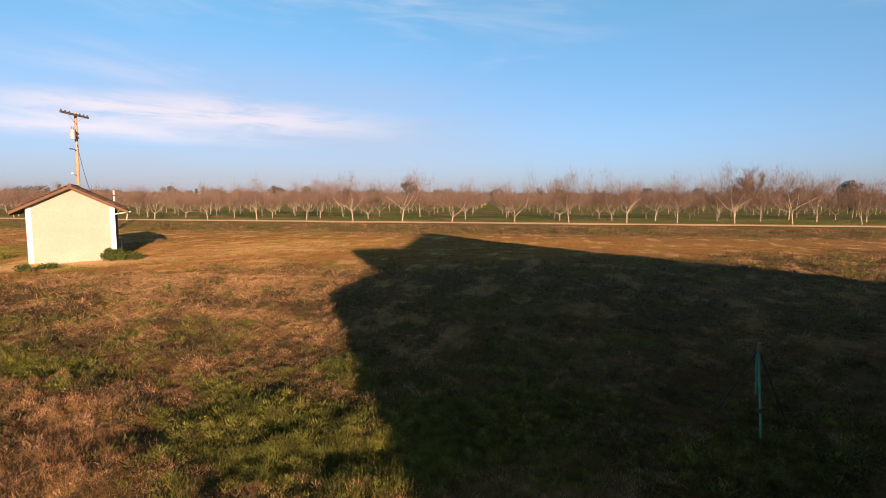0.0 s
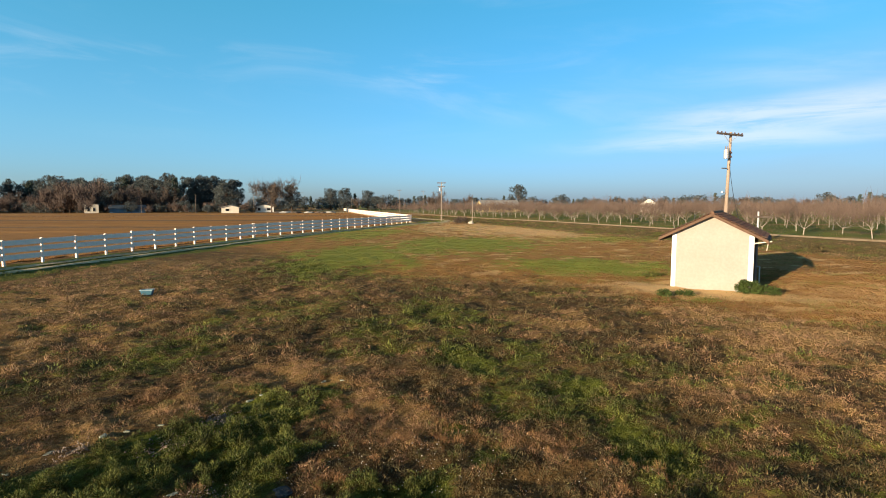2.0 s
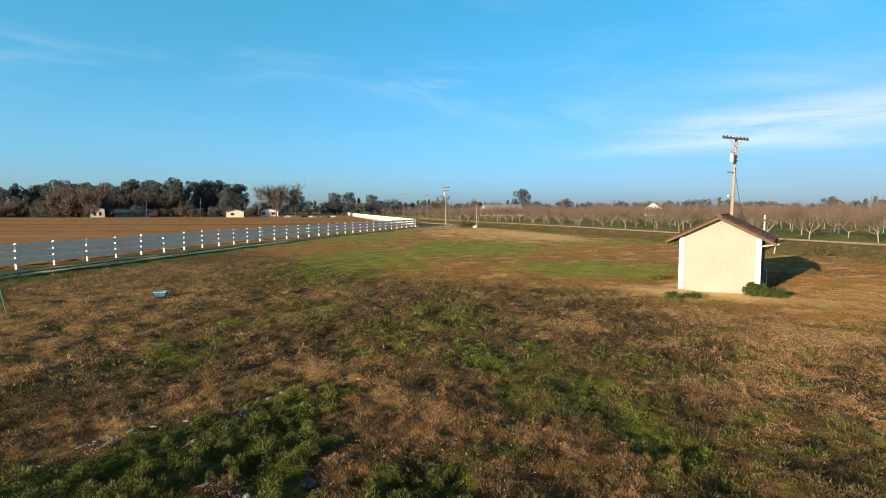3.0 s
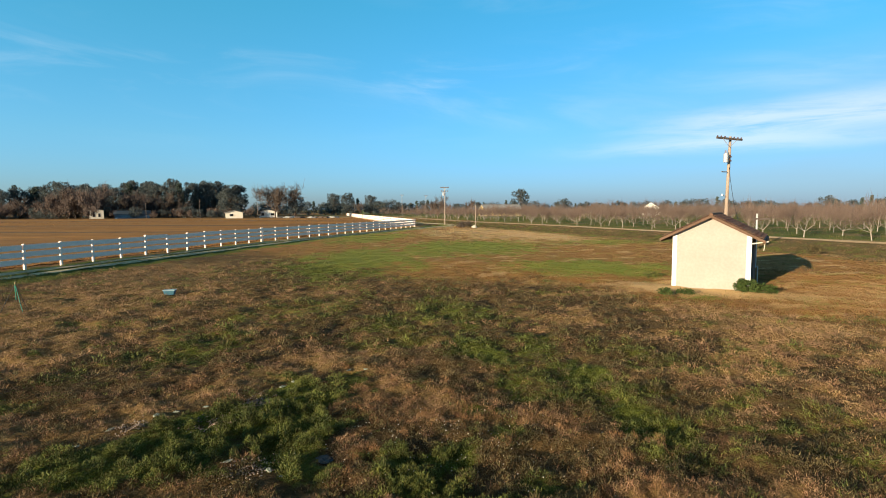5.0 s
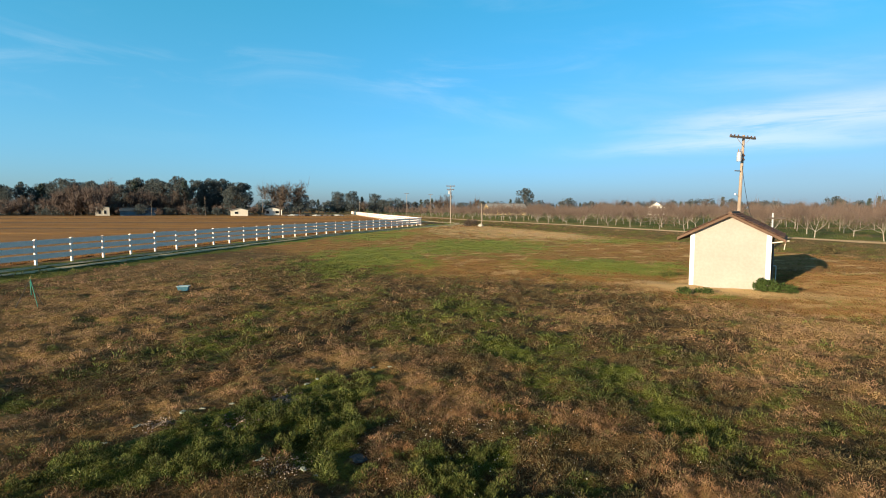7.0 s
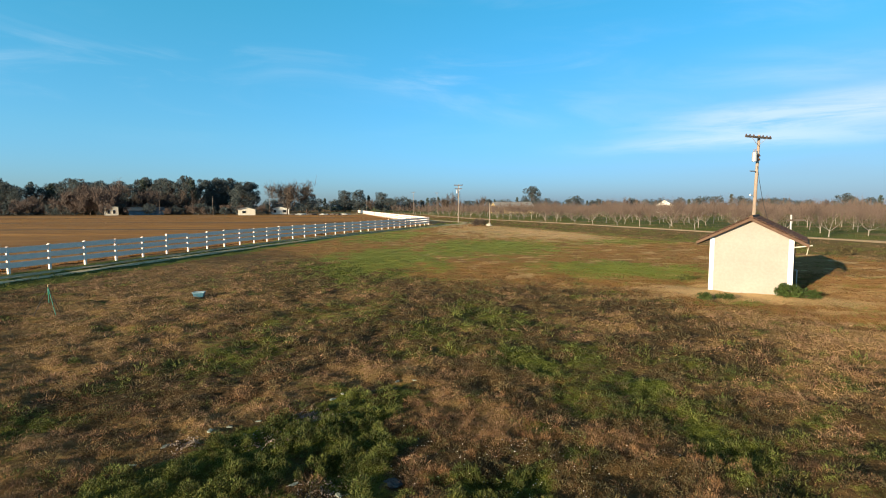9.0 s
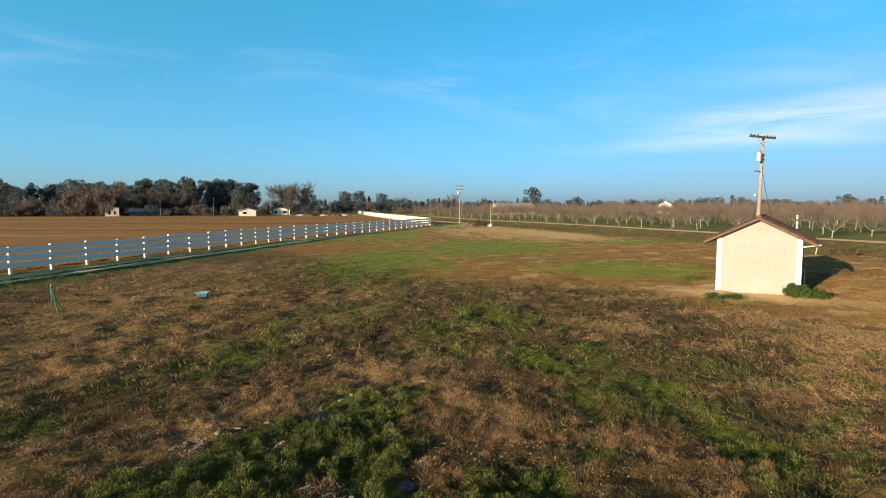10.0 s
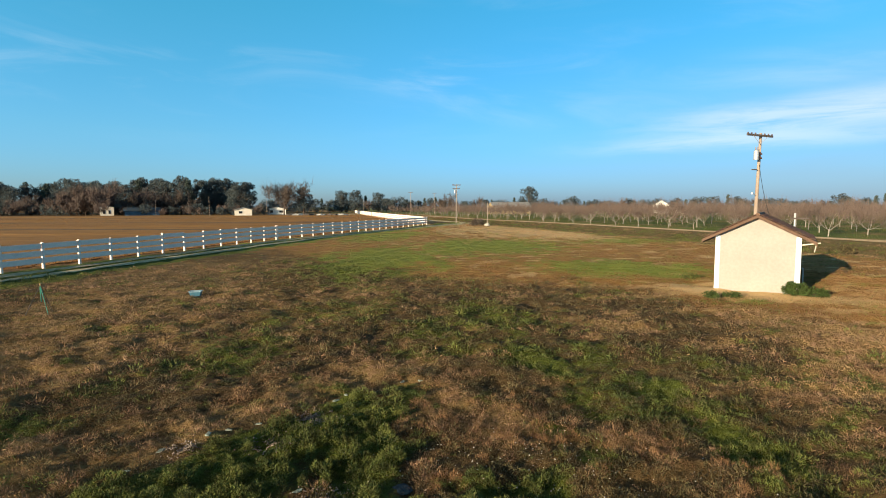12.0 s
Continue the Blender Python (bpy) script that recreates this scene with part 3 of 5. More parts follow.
# ---- the shed ----
def build_shed():
    w, d, eave, rise = 3.0, 3.3, 2.34, 0.78
    shed = thing("shed", (9.7, 20.5, 0), "small cream stucco shed with a brown tiled gable roof", "shed", -33.8)
    here = lambda a, b, h: (a, b, h)
    gable = [(0, -0.25), (w, -0.25), (w, eave), (w / 2, eave + rise), (0, eave)]
    bm = bmesh.new()
    prism(bm, gable, 0, d, here)
    part("wall", bm, STUCCO, shed)
    for x in (-0.025, w - 0.155):
        bm = block(bmesh.new(), (x, -0.03, -0.2), (x + 0.18, 0.03, eave - 0.02), 0.008)
        part("corner_trim", bm, TRIM, shed, "white corner board")
    over, front = 0.5, 0.30
    slope = rise / (w / 2)
    for s in (-1, 1):
        out = w / 2 + over
        top = lambda a: eave + rise + 0.09 - slope * abs(a)
        bm = bmesh.new()
        outline = [(0, top(0) - 0.07), (0, top(0)), (s * out, top(out)), (s * out, top(out) - 0.07)]
        prism(bm, outline, -front, d + front, lambda a, b, h: (w / 2 + a, b, h))
        part("roof", bm, FASCIA, shed, "brown roof deck")
        outline = [(0, top(0) - 0.13), (0, top(0) - 0.012), (s * (out + 0.02), top(out) - 0.012), (s * (out + 0.02), top(out) - 0.13)]
        for b in (-front - 0.035, d + front):
            part("bargeboard", prism(bmesh.new(), outline, b, b + 0.035, lambda a, b, h: (w / 2 + a, b, h)), FASCIA, shed, "brown bargeboard")
        bm = block(bmesh.new(), (w / 2 + s * out - 0.02, -front, top(out) - 0.16), (w / 2 + s * out + 0.02, d + front, top(out)), 0.005)
        part("fascia", bm, FASCIA, shed)
        # barrel tiles in courses
        tile = bmesh.new()
        arc = [(0.150 * math.cos(t), 0.034 * math.sin(t)) for t in (math.pi, 2.4, 1.57, 0.75, 0.0)]
        length = 0.21
        for c, (p, q) in enumerate(zip(arc, arc[1:])):
            vs = [tile.verts.new((x0, y0, z0)) for x0, y0, z0 in ((0, p[0], p[1]), (0, q[0], q[1]), (length, q[0] * 0.9, q[1] * 0.9), (length, p[0] * 0.9, p[1] * 0.9))]
            tile.faces.new(vs)
        lip = [tile.verts.new((length, a * 0.9, h * 0.9)) for a, h in arc] + [tile.verts.new((length, 0.13, -0.025)), tile.verts.new((length, -0.13, -0.025))]
        tile.faces.new(lip)
        bmesh.ops.recalc_face_normals(tile, faces=tile.faces)
        mesh = bpy.data.meshes.new("tile")
        tile.to_mesh(mesh)
        tile.free()
        mesh.materials.append(ROOF_TILE)
        run = math.hypot(out, out * slope)
        for i in range(int(run / 0.178)):
            for j in range(int((d + 2 * front) / 0.3)):
                ob = new("tile", mesh)
                ob.parent = shed
                a = (0.02 + i * 0.178) / run * out
                flat = math.atan(slope)
                turn = Matrix.Rotation(0 if s > 0 else math.pi, 4, "Z") @ Matrix.Rotation(flat - 0.15, 4, "Y")
                ob.matrix_local = Matrix.Translation((w / 2 + s * a, -front + 0.15 + j * 0.3, top(a) + 0.012)) @ turn
    bm = bmesh.new()
    rod(bm, (w / 2, -front + 0.03, eave + rise + 0.10), (w / 2, d + front - 0.03, eave + rise + 0.10), 0.075, sides=10)
    part("ridge_cap", bm, ROOF_TILE, shed)
    bm = bmesh.new()
    rod(bm, (w + 0.02, -0.05, eave - 0.33), (w + 0.62, -0.12, eave - 0.22), 0.026)
    rod(bm, (w + 0.50, -0.11, eave - 0.24), (w + 0.45, 0.1, eave - 0.6), 0.018)
    part("bracket", bm, CREAM_WALL, shed, "pale wooden bracket under the eave")
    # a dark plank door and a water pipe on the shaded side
    # this dark board over the stucco stands in for the side wall's shade
    part("shade_board", block(bmesh.new(), (w + 0.002, 0.05, -0.2), (w + 0.03, d - 0.02, eave - 0.25), 0.004), DARK_WOOD, shed, "dark brown board standing in for shade on the side wall")
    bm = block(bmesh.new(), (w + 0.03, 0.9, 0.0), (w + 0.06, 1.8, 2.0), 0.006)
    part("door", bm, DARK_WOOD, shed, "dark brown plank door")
    bm = bmesh.new()
    rod(bm, (w + 0.14, 2.9, -0.1), (w + 0.14, 2.9, 0.8), 0.025)
    rod(bm, (w + 0.14, 2.9, 0.8), (w, 2.9, 0.8), 0.025)
    part("water_pipe", bm, GALVANISED, shed, "grey water pipe")


build_shed()


# ---- poles ----
def crossarm(parent, z, half, turn, offsets):
    bm = block(bmesh.new(), (-half, -0.19, z - 0.075), (half, -0.10, z + 0.075), 0.006)
    arm = part("crossarm", bm, DARK_WOOD, parent, "dark wooden crossarm")
    for x in offsets:
        bm = bmesh.new()
        rod(bm, (x, -0.145, z + 0.06), (x, -0.145, z + 0.12), 0.02)
        rod(bm, (x, -0.145, z + 0.09), (x, -0.145, z + 0.14), 0.06, 0.05)
        rod(bm, (x, -0.145, z + 0.14), (x, -0.145, z + 0.18), 0.06, 0.025)
        part("insulator", bm, PORCELAIN, arm, "brown porcelain insulator")
    for s in (-1, 1):
        bm = rod(bmesh.new(), (s * half * 0.55, -0.2, z - 0.05), (s * 0.05, -0.16, z - 0.6), 0.018)
        part("brace", bm, GALVANISED, arm)
    return arm


def utility_pole(place, tall, label, turn, lean=(0, 0), arms=1.53, drum=True, lamp=False, wide=0.15, wood=None):
    pole = thing("utility_pole", place, label, "utility pole", turn)
    bm = bmesh.new()
    rod(bm, (0, 0, -0.4), (lean[0], lean[1], tall), wide, wide * 0.62, 12)
    part("pole", bm, wood or POLE_WOOD, pole)
    if arms:
        crossarm(pole, tall - 0.22, arms, 0, [arms * k for k in (-0.93, -0.65, -0.36, 0.36, 0.65, 0.93)])
    if drum:
        bm = bmesh.new()
        rod(bm, (-0.30, -0.1, tall - 2.0), (-0.30, -0.1, tall - 1.35), 0.17, sides=14)
        rod(bm, (-0.30, -0.1, tall - 1.35), (-0.30, -0.1, tall - 1.29), 0.17, 0.06, 14)
        can = part("transformer", bm, GALVANISED, pole, "grey transformer can")
        for dx in (-0.1, 0.1):
            bm = rod(bmesh.new(), (-0.30 + dx, -0.1, tall - 1.32), (-0.30 + dx, -0.1, tall - 1.08), 0.04, 0.02)
            part("bushing", bm, PORCELAIN, can)
        for dz in (1.45, 1.75):
            bm = rod(bmesh.new(), (0.0, -0.2, tall - dz), (0.2, -0.2, tall - dz - 0.15), 0.05)
            part("fuse", bm, PORCELAIN, pole)
        bm = block(bmesh.new(), (-0.62, -0.05, tall - 2.75), (0.0, 0.02, tall - 2.68), 0.005)
        part("bracket", bm, DARK_WOOD, pole)
    if lamp:
        bm = rod(bmesh.new(), (0, 0, tall - 4.6), (-0.5, -0.05, tall - 4.45), 0.025)
        arm = part("lamp_arm", bm, GALVANISED, pole)
        bm = rod(bmesh.new(), (-0.5, -0.05, tall - 4.40), (-0.5, -0.05, tall - 4.53), 0.035, 0.085, 12)
        part("lamp_head", bm, TRIM, arm, "white yard lamp head")
    return pole


near_pole = utility_pole((21.1, 37.3, 0), 8.95, "tall weathered wooden utility pole with transformer", 27.5, (0.45, 0.1), lamp=True)


def hanging(name, a, b, sag, radius, parent=None, label="", category=""):
    curve = bpy.data.curves.new(name, "CURVE")
    curve.dimensions, curve.bevel_depth, curve.bevel_resolution = "3D", radius, 1
    line = curve.splines.new("POLY")
    line.points.add(12)
    for k, point in enumerate(line.points):
        t = k / 12
        p = Vector(a).lerp(Vector(b), t)
        point.co = (p.x, p.y, p.z - sag * 4 * t * (1 - t), 1)
    curve.materials.append(WIRE)
    ob = new(name, curve)
    ob.parent = parent
    return tagged(ob, label, category)


def meter_post():
    post = thing("meter_post", (17.7, 27.6, 0), "short grey post with a small crossarm beside the shed", "post")
    bm = rod(bmesh.new(), (0, 0, -0.3), (0, 0, 3.15), 0.055, 0.05, 10)
    part("post", bm, GALVANISED, post)
    bm = block(bmesh.new(), (-0.25, -0.05, 2.80), (0.75, 0.03, 2.90), 0.005)
    part("crossarm", bm, DARK_WOOD, post)


meter_post()
hanging("service_cable", (21.3, 37.35, 6.6), (17.7, 27.6, 2.8), 2.3, 0.016, label="black service cable hanging from the pole", category="cable")
far_pole = utility_pole((-0.3, 113.2, 0), 8.5, "far wooden utility pole with transformer beside the track", 4, (0.05, 0), arms=0.95, wide=0.12, wood=GREY_WOOD)
crossarm(far_pole, 7.5, 0.8, 0, (-0.7, 0.7))
for x, y, tall in ((6.4, 110, 4.4), (-20.3, 245, 10.5), (-9.5, 262, 10.5), (-84, 230, 7.6), (-42, 240, 6.5), (-108, 226, 8.4), (-133, 228, 7.0)):
    utility_pole((x, y, 0), tall, "plain wooden pole far off", 0, drum=False, arms=1.1 if tall > 10 else 0, wide=0.10 if tall > 10 or y < 120 else 0.06, wood=GREY_WOOD)


# ---- the white fence ----
def build_fence(name, a, b, label):
    a, b = Vector(a), Vector(b)
    bays = round((b - a).length / 2.38)
    fence = thing(name, (a.x, a.y, 0), label, "fence", math.degrees(math.atan2(b.y - a.y, b.x - a.x)))
    step = (b - a).length / bays
    bm = block(bmesh.new(), (-0.064, -0.064, -0.3), (0.064, 0.064, 1.42), 0.006)
    prism(bm, [(-0.078, 1.42), (0.078, 1.42), (0.078, 1.445), (0.0, 1.50), (-0.078, 1.445)], -0.078, 0.078, lambda p, q, h: (p, q, h))
    post = bpy.data.meshes.new("post")
    bm.to_mesh(post)
    bm.free()
    post.materials.append(VINYL)
    bm = block(bmesh.new(), (0.064, -0.02, -0.158), (step - 0.064, 0.02, 0.158), 0.006)
    rail = bpy.data.meshes.new("rail")
    bm.to_mesh(rail)
    bm.free()
    rail.materials.append(VINYL)
    for i in range(bays + 1):
        p = a.lerp(b, i / bays)
        z = height_at(p.x, p.y) + 0.05 + 0.015 * math.sin(i * 1.7)
        ob = new("post", post)
        ob.parent = fence
        ob.matrix_local = pose(i * step, 0, z, 0.7 * math.sin(i * 2.3), 0.7 * math.cos(i * 3.1), 0)
        if i < bays:
            for h in (0.42, 0.85, 1.28):
                ob = new("rail", rail)
                ob.parent = fence
                ob.matrix_local = pose(i * step, 0, z + h)


build_fence("fence", (-29.83, 9.45), (-20.93, 54.97), "white three-rail vinyl fence along the track")
build_fence("fence", (-20.86, 55.16), (-6.30, 100.6), "white three-rail vinyl fence beside the curving track")
build_fence("fence", (-6.75, 102.6), (-31.5, 196), "white vinyl fence running back along the field")
build_fence("fence", (-32.1, 198.3), (-57, 300), "white vinyl fence running on beyond the field")


for x, y in ((-22.4, 59.8), (-19.1, 67.5)):
    stake = thing("field_stake", (x, y, 0), "thin white stake standing in the stubble field", "stake")
    part("stake", block(bmesh.new(), (-0.04, -0.04, -0.2), (0.04, 0.04, 1.15), 0.004), VINYL, stake)


# ---- trees ----
def tube(segments, sides):
    """Corners and faces of tapered tubes for segments (a, b, ra, rb)."""
    corners, faces = [], []
    for a, b, ra, rb in segments:
        way = (b - a).normalized()
        e = way.orthogonal().normalized()
        f = way.cross(e)
        base = len(corners)
        for k in range(sides):
            t = 6.283 * k / sides
            o = e * math.cos(t) + f * math.sin(t)
            corners += [tuple(a + o * ra), tuple(b + o * rb)]
        for k in range(sides):
            i, j = base + 2 * k, base + 2 * ((k + 1) % sides)
            faces.append((i, j, j + 1, i + 1))
    return np.array(corners), np.array(faces)


def slivers(starts, ends, widths, rng, heed=0.0):
    """Flat tapered twigs or leaves as thin triangles; heed: how far their faces are turned sunward, so the grass looks
    evenly lit.
    """
    way = ends - starts
    side = np.cross(way, rng.normal(size=way.shape) - heed * np.array(SUN_WAY))
    side /= np.maximum(np.linalg.norm(side, axis=1, keepdims=True), 1e-6)
    side *= widths[:, None] / 2
    corners = np.stack([starts - side, starts + side, ends], 1).reshape(-1, 3)
    return corners, np.arange(len(corners)).reshape(-1, 3)


def grow_bare(seed, tall, trunk, spread, limbs, forks, radius):
    """Branch segments of a leafless tree and the ends where its twigs sit."""
    rng = random.Random(seed)
    segments, tips = [], []

    def branch(start, way, length, r, level):
        bends = 3
        p, d = start.copy(), way.copy()
        for k in range(bends):
            d = (d + Vector((rng.uniform(-1, 1), rng.uniform(-1, 1), rng.uniform(-0.5, 0.9))) * 0.42).normalized()
            q = p + d * length / bends
            r2 = r * 0.80
            segments.append((p.copy(), q.copy(), r, r2))
            if level < 2 and k >= 0:
                for _ in range(forks if k else 1):
                    o = (d + Vector((rng.uniform(-1, 1), rng.uniform(-1, 1), rng.uniform(-0.1, 0.9))) * 0.8).normalized()
                    branch(q.copy(), o, length * rng.uniform(0.45, 0.65), r2 * 0.6, level + 1)
            p, r = q, r2
            tips.append((q.copy(), d.copy(), level))
    top = Vector((rng.uniform(-0.1, 0.1), rng.uniform(-0.1, 0.1), trunk))
    segments.append((Vector((0, 0, -0.2)), top * 0.5, radius * 1.15, radius))
    segments.append((top * 0.5, top, radius, radius * 0.9))
    start = rng.uniform(0, 6.28)
    for k in range(limbs):
        t = start + 6.283 * (k + rng.uniform(-0.6, 0.6)) / limbs
        out = spread * rng.uniform(0.25, 1.35)
        way = Vector((math.cos(t) * out, math.sin(t) * out, rng.uniform(0.3, 1.15))).normalized()
        branch(top * rng.uniform(0.7, 1.0), way, (tall - trunk) * rng.uniform(0.4, 0.75), radius * rng.uniform(0.34, 0.52), 0)
    return segments, tips


def bare_tree_meshes(seed, tall, trunk, spread, limbs, forks, radius, twigs, twig_length, twig_width, twig_mat, bark, fine=0.012, sides=5):
    segments, tips = grow_bare(seed, tall, trunk, spread, limbs, forks, radius)
    thick = [s for s in segments if s[2] > fine]
    corners, faces = tube(thick, sides)
    wood = mesh_of("trunk", corners, faces, bark)
    thin = [t for t in segments if t[2] <= fine and t[2] > twig_width * 0.4]
    limbs_co, limbs_fa = tube(thin, 3) if thin else (np.zeros((0, 3)), np.zeros((0, 4), dtype=int))
    limbs_fa = np.concatenate([limbs_fa[:, (0, 1, 2)], limbs_fa[:, (0, 2, 3)]])
    rng = np.random.RandomState(seed)
    places = np.array([tuple(t[0]) for t in tips])
    ways = np.array([tuple(t[1]) for t in tips])
    pick = rng.randint(0, len(places), twigs)
    starts = places[pick] + rng.normal(size=(twigs, 3)) * 0.20
    way = ways[pick] * 0.5 + rng.normal(size=(twigs, 3)) * 0.6 + np.array([0, 0, 0.45])
    way /= np.linalg.norm(way, axis=1, keepdims=True)
    lengths = twig_length * rng.uniform(0.4, 1.3, twigs)
    whips = rng.uniform(size=twigs) < 0.08
    way[whips] = way[whips] * 0.4 + np.array([0, 0, 0.9])
    lengths = np.where(whips, lengths * 1.35, lengths)
    corners, faces = slivers(starts, starts + way * lengths[:, None], twig_width * rng.uniform(0.6, 1.3, twigs), rng)
    faces = np.concatenate([faces, limbs_fa + len(corners)])
    corners = np.concatenate([corners, limbs_co])
    return wood, mesh_of("crown", corners, faces, twig_mat)


def plant(name, meshes, place, turn, scale, label, category, group=""):
    tree = thing(name, place, label, category, turn, group)
    tree.scale = (scale, scale, scale)
    for key, mesh in zip(("trunk", "crown"), meshes):
        ob = new(key, mesh)
        ob.parent = tree
    return tree


ORCHARD = [bare_tree_meshes(100 + k, 5.2, 0.7 + 0.25 * (k % 4), 0.8 + 0.3 * (k % 3), 4 + k % 3, 2, 0.072, 1900, 0.9, 0.014, TWIG, BARK, 0.017, 5) for k in range(8)]
ORCHARD_FAR = [bare_tree_meshes(200 + k, 4.9, 1.35, 1.1, 4, 1, 0.07, 210, 1.4, 0.062, TWIG, BARK, 0.04, 3) for k in range(4)]


def build_orchard():
    rng = random.Random(5)
    a, b = Vector((0.94, 0.34)), Vector((-0.34, 0.94))
    origin = Vector((58.9, 9.5))
    far_parts = {"trunk": [], "crown": []}
    for i in range(0, 34):
        for j in range(-19, 46):
            p = origin + a * 7.6 * i + b * 6.4 * j
            x, y = p.x + rng.uniform(-0.7, 0.7), p.y + rng.uniform(-0.7, 0.7)
            if rng.random() < 0.07:
                continue
            d = math.hypot(x, y)
            turn, scale = rng.uniform(0, 360), rng.uniform(0.78, 1.1) * (1.12 if i < 2 and j < 5 else 1.0 if i < 3 and j < 8 else 0.88)
            z = height_at(x, y)
            if i < 4 and d < 165:
                tree = plant("orchard_tree", ORCHARD[rng.randrange(8)], (x, y, z), turn, scale, "bare winter orchard tree with pale trunk and reddish twigs", "tree", "orchard trees")
                tree.rotation_euler.x += radians(rng.uniform(-7, 7))
                tree.rotation_euler.y += radians(rng.uniform(-7, 7))
            elif d < 260:
                meshes = ORCHARD_FAR[rng.randrange(4)]
                m = pose(x, y, z, 0, 0, turn) @ Matrix.Diagonal((scale, scale, scale, 1))
                far_parts["trunk"].append((meshes[0], m))
                far_parts["crown"].append((meshes[1], m))
    for key, rows in far_parts.items():
        corners, faces, count = [], [], 0
        for mesh, m in rows:
            co = np.empty(len(mesh.vertices) * 3, dtype=np.float32)
            mesh.vertices.foreach_get("co", co)
            co = co.reshape(-1, 3) @ np.array(m.to_3x3()).T + np.array(m.translation)
            idx = np.empty(len(mesh.loops), dtype=np.int32)
            mesh.loops.foreach_get("vertex_index", idx)
            corners.append(co)
            faces.append(idx.reshape(len(mesh.polygons), -1) + count)
            count += len(co)
        name = "orchard_trunks" if key == "trunk" else "orchard_twigs"
        mesh = mesh_of(name, np.concatenate(corners), np.concatenate(faces), BARK if key == "trunk" else TWIG)
        tagged(new(name, mesh), "rows of bare orchard trees far off", "orchard", kind="stuff")


build_orchard()


def leafy_meshes(seed, tall, wide, base, leaf, count, mat, pointed=False):
    """A trunk with limbs and a crown of many leaf sprays in uneven clumps."""
    rng = np.random.RandomState(seed)
    segs = [(Vector((0, 0, -0.05 * tall)), Vector((0, 0, base + 0.25 * (tall - base))), 0.03 * tall, 0.022 * tall)]
    clumps = []
    n = 34 if not pointed else 24
    for k in range(n):
        t = rng.uniform(0, 6.283)
        h = base + (tall - base) * (0.12 + 0.8 * (k + rng.uniform(0, 1)) / n)
        s = (h - base) / (tall - base)
        r = wide / 2 * ((1.02 - s) if pointed else math.sqrt(max(0.05, 1 - (2 * s - 0.9) ** 2 * 0.85))) * rng.uniform(0.35, 0.85)
        c = Vector((r * math.cos(t), r * math.sin(t), h))
        clumps.append((c, wide * rng.uniform(0.08, 0.16) * (0.8 if pointed else 1)))
        segs.append((Vector((0, 0, max(base * 0.7, h - 0.22 * tall))), c, 0.010 * tall, 0.003 * tall))
    clumps.append((Vector((0, 0, tall - 0.1 * wide)), wide * 0.12))
    corners, faces = tube(segs, 6)
    wood = mesh_of("trunk", corners, faces, DARK_BARK)
    share = np.array([c[1] ** 2 for c in clumps])
    pick = rng.choice(len(clumps), count, p=share / share.sum())
    mid = np.array([tuple(c[0]) for c in clumps])[pick]
    rad = np.array([c[1] for c in clumps])[pick]
    out = rng.normal(size=(count, 3))
    out /= np.linalg.norm(out, axis=1, keepdims=True)
    starts = mid + out * (rad * rng.uniform(0.35, 1.05, count) ** 0.6)[:, None] * np.array([1, 1, 0.8])
    way = out * 0.6 + rng.normal(size=(count, 3)) * 0.6
    way /= np.linalg.norm(way, axis=1, keepdims=True)
    corners, faces = slivers(starts, starts + way * (leaf * rng.uniform(0.5, 1.4, count))[:, None], leaf * rng.uniform(0.5, 1.0, count), rng)
    return wood, mesh_of("crown", corners, faces, mat)


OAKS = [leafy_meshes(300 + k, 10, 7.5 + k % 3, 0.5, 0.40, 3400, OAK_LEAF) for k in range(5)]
PINES = [leafy_meshes(320 + k, 10, 5.6 + 0.7 * k, 0.5, 0.34, 2600, PINE_LEAF, True) for k in range(3)]
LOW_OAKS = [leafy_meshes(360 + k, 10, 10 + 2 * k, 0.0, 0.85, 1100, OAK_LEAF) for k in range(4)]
LOW_BARES = [bare_tree_meshes(370 + k, 10, 1.6, 0.8, 5, 1, 0.2, 600, 2.4, 0.22, GREY_TWIG, DARK_BARK, 0.05, 3) for k in range(3)]
BARES = [bare_tree_meshes(340 + k, 10, 1.6, 1.15, 7, 2, 0.20, 3600, 1.5, 0.085, GREY_TWIG, DARK_BARK, 0.03, 4) for k in range(3)]
REDS = [bare_tree_meshes(350 + k, 6, 0.5, 1.1, 7, 2, 0.07, 3600, 1.1, 0.06, THICKET, THICKET, 0.03, 3) for k in range(3)]


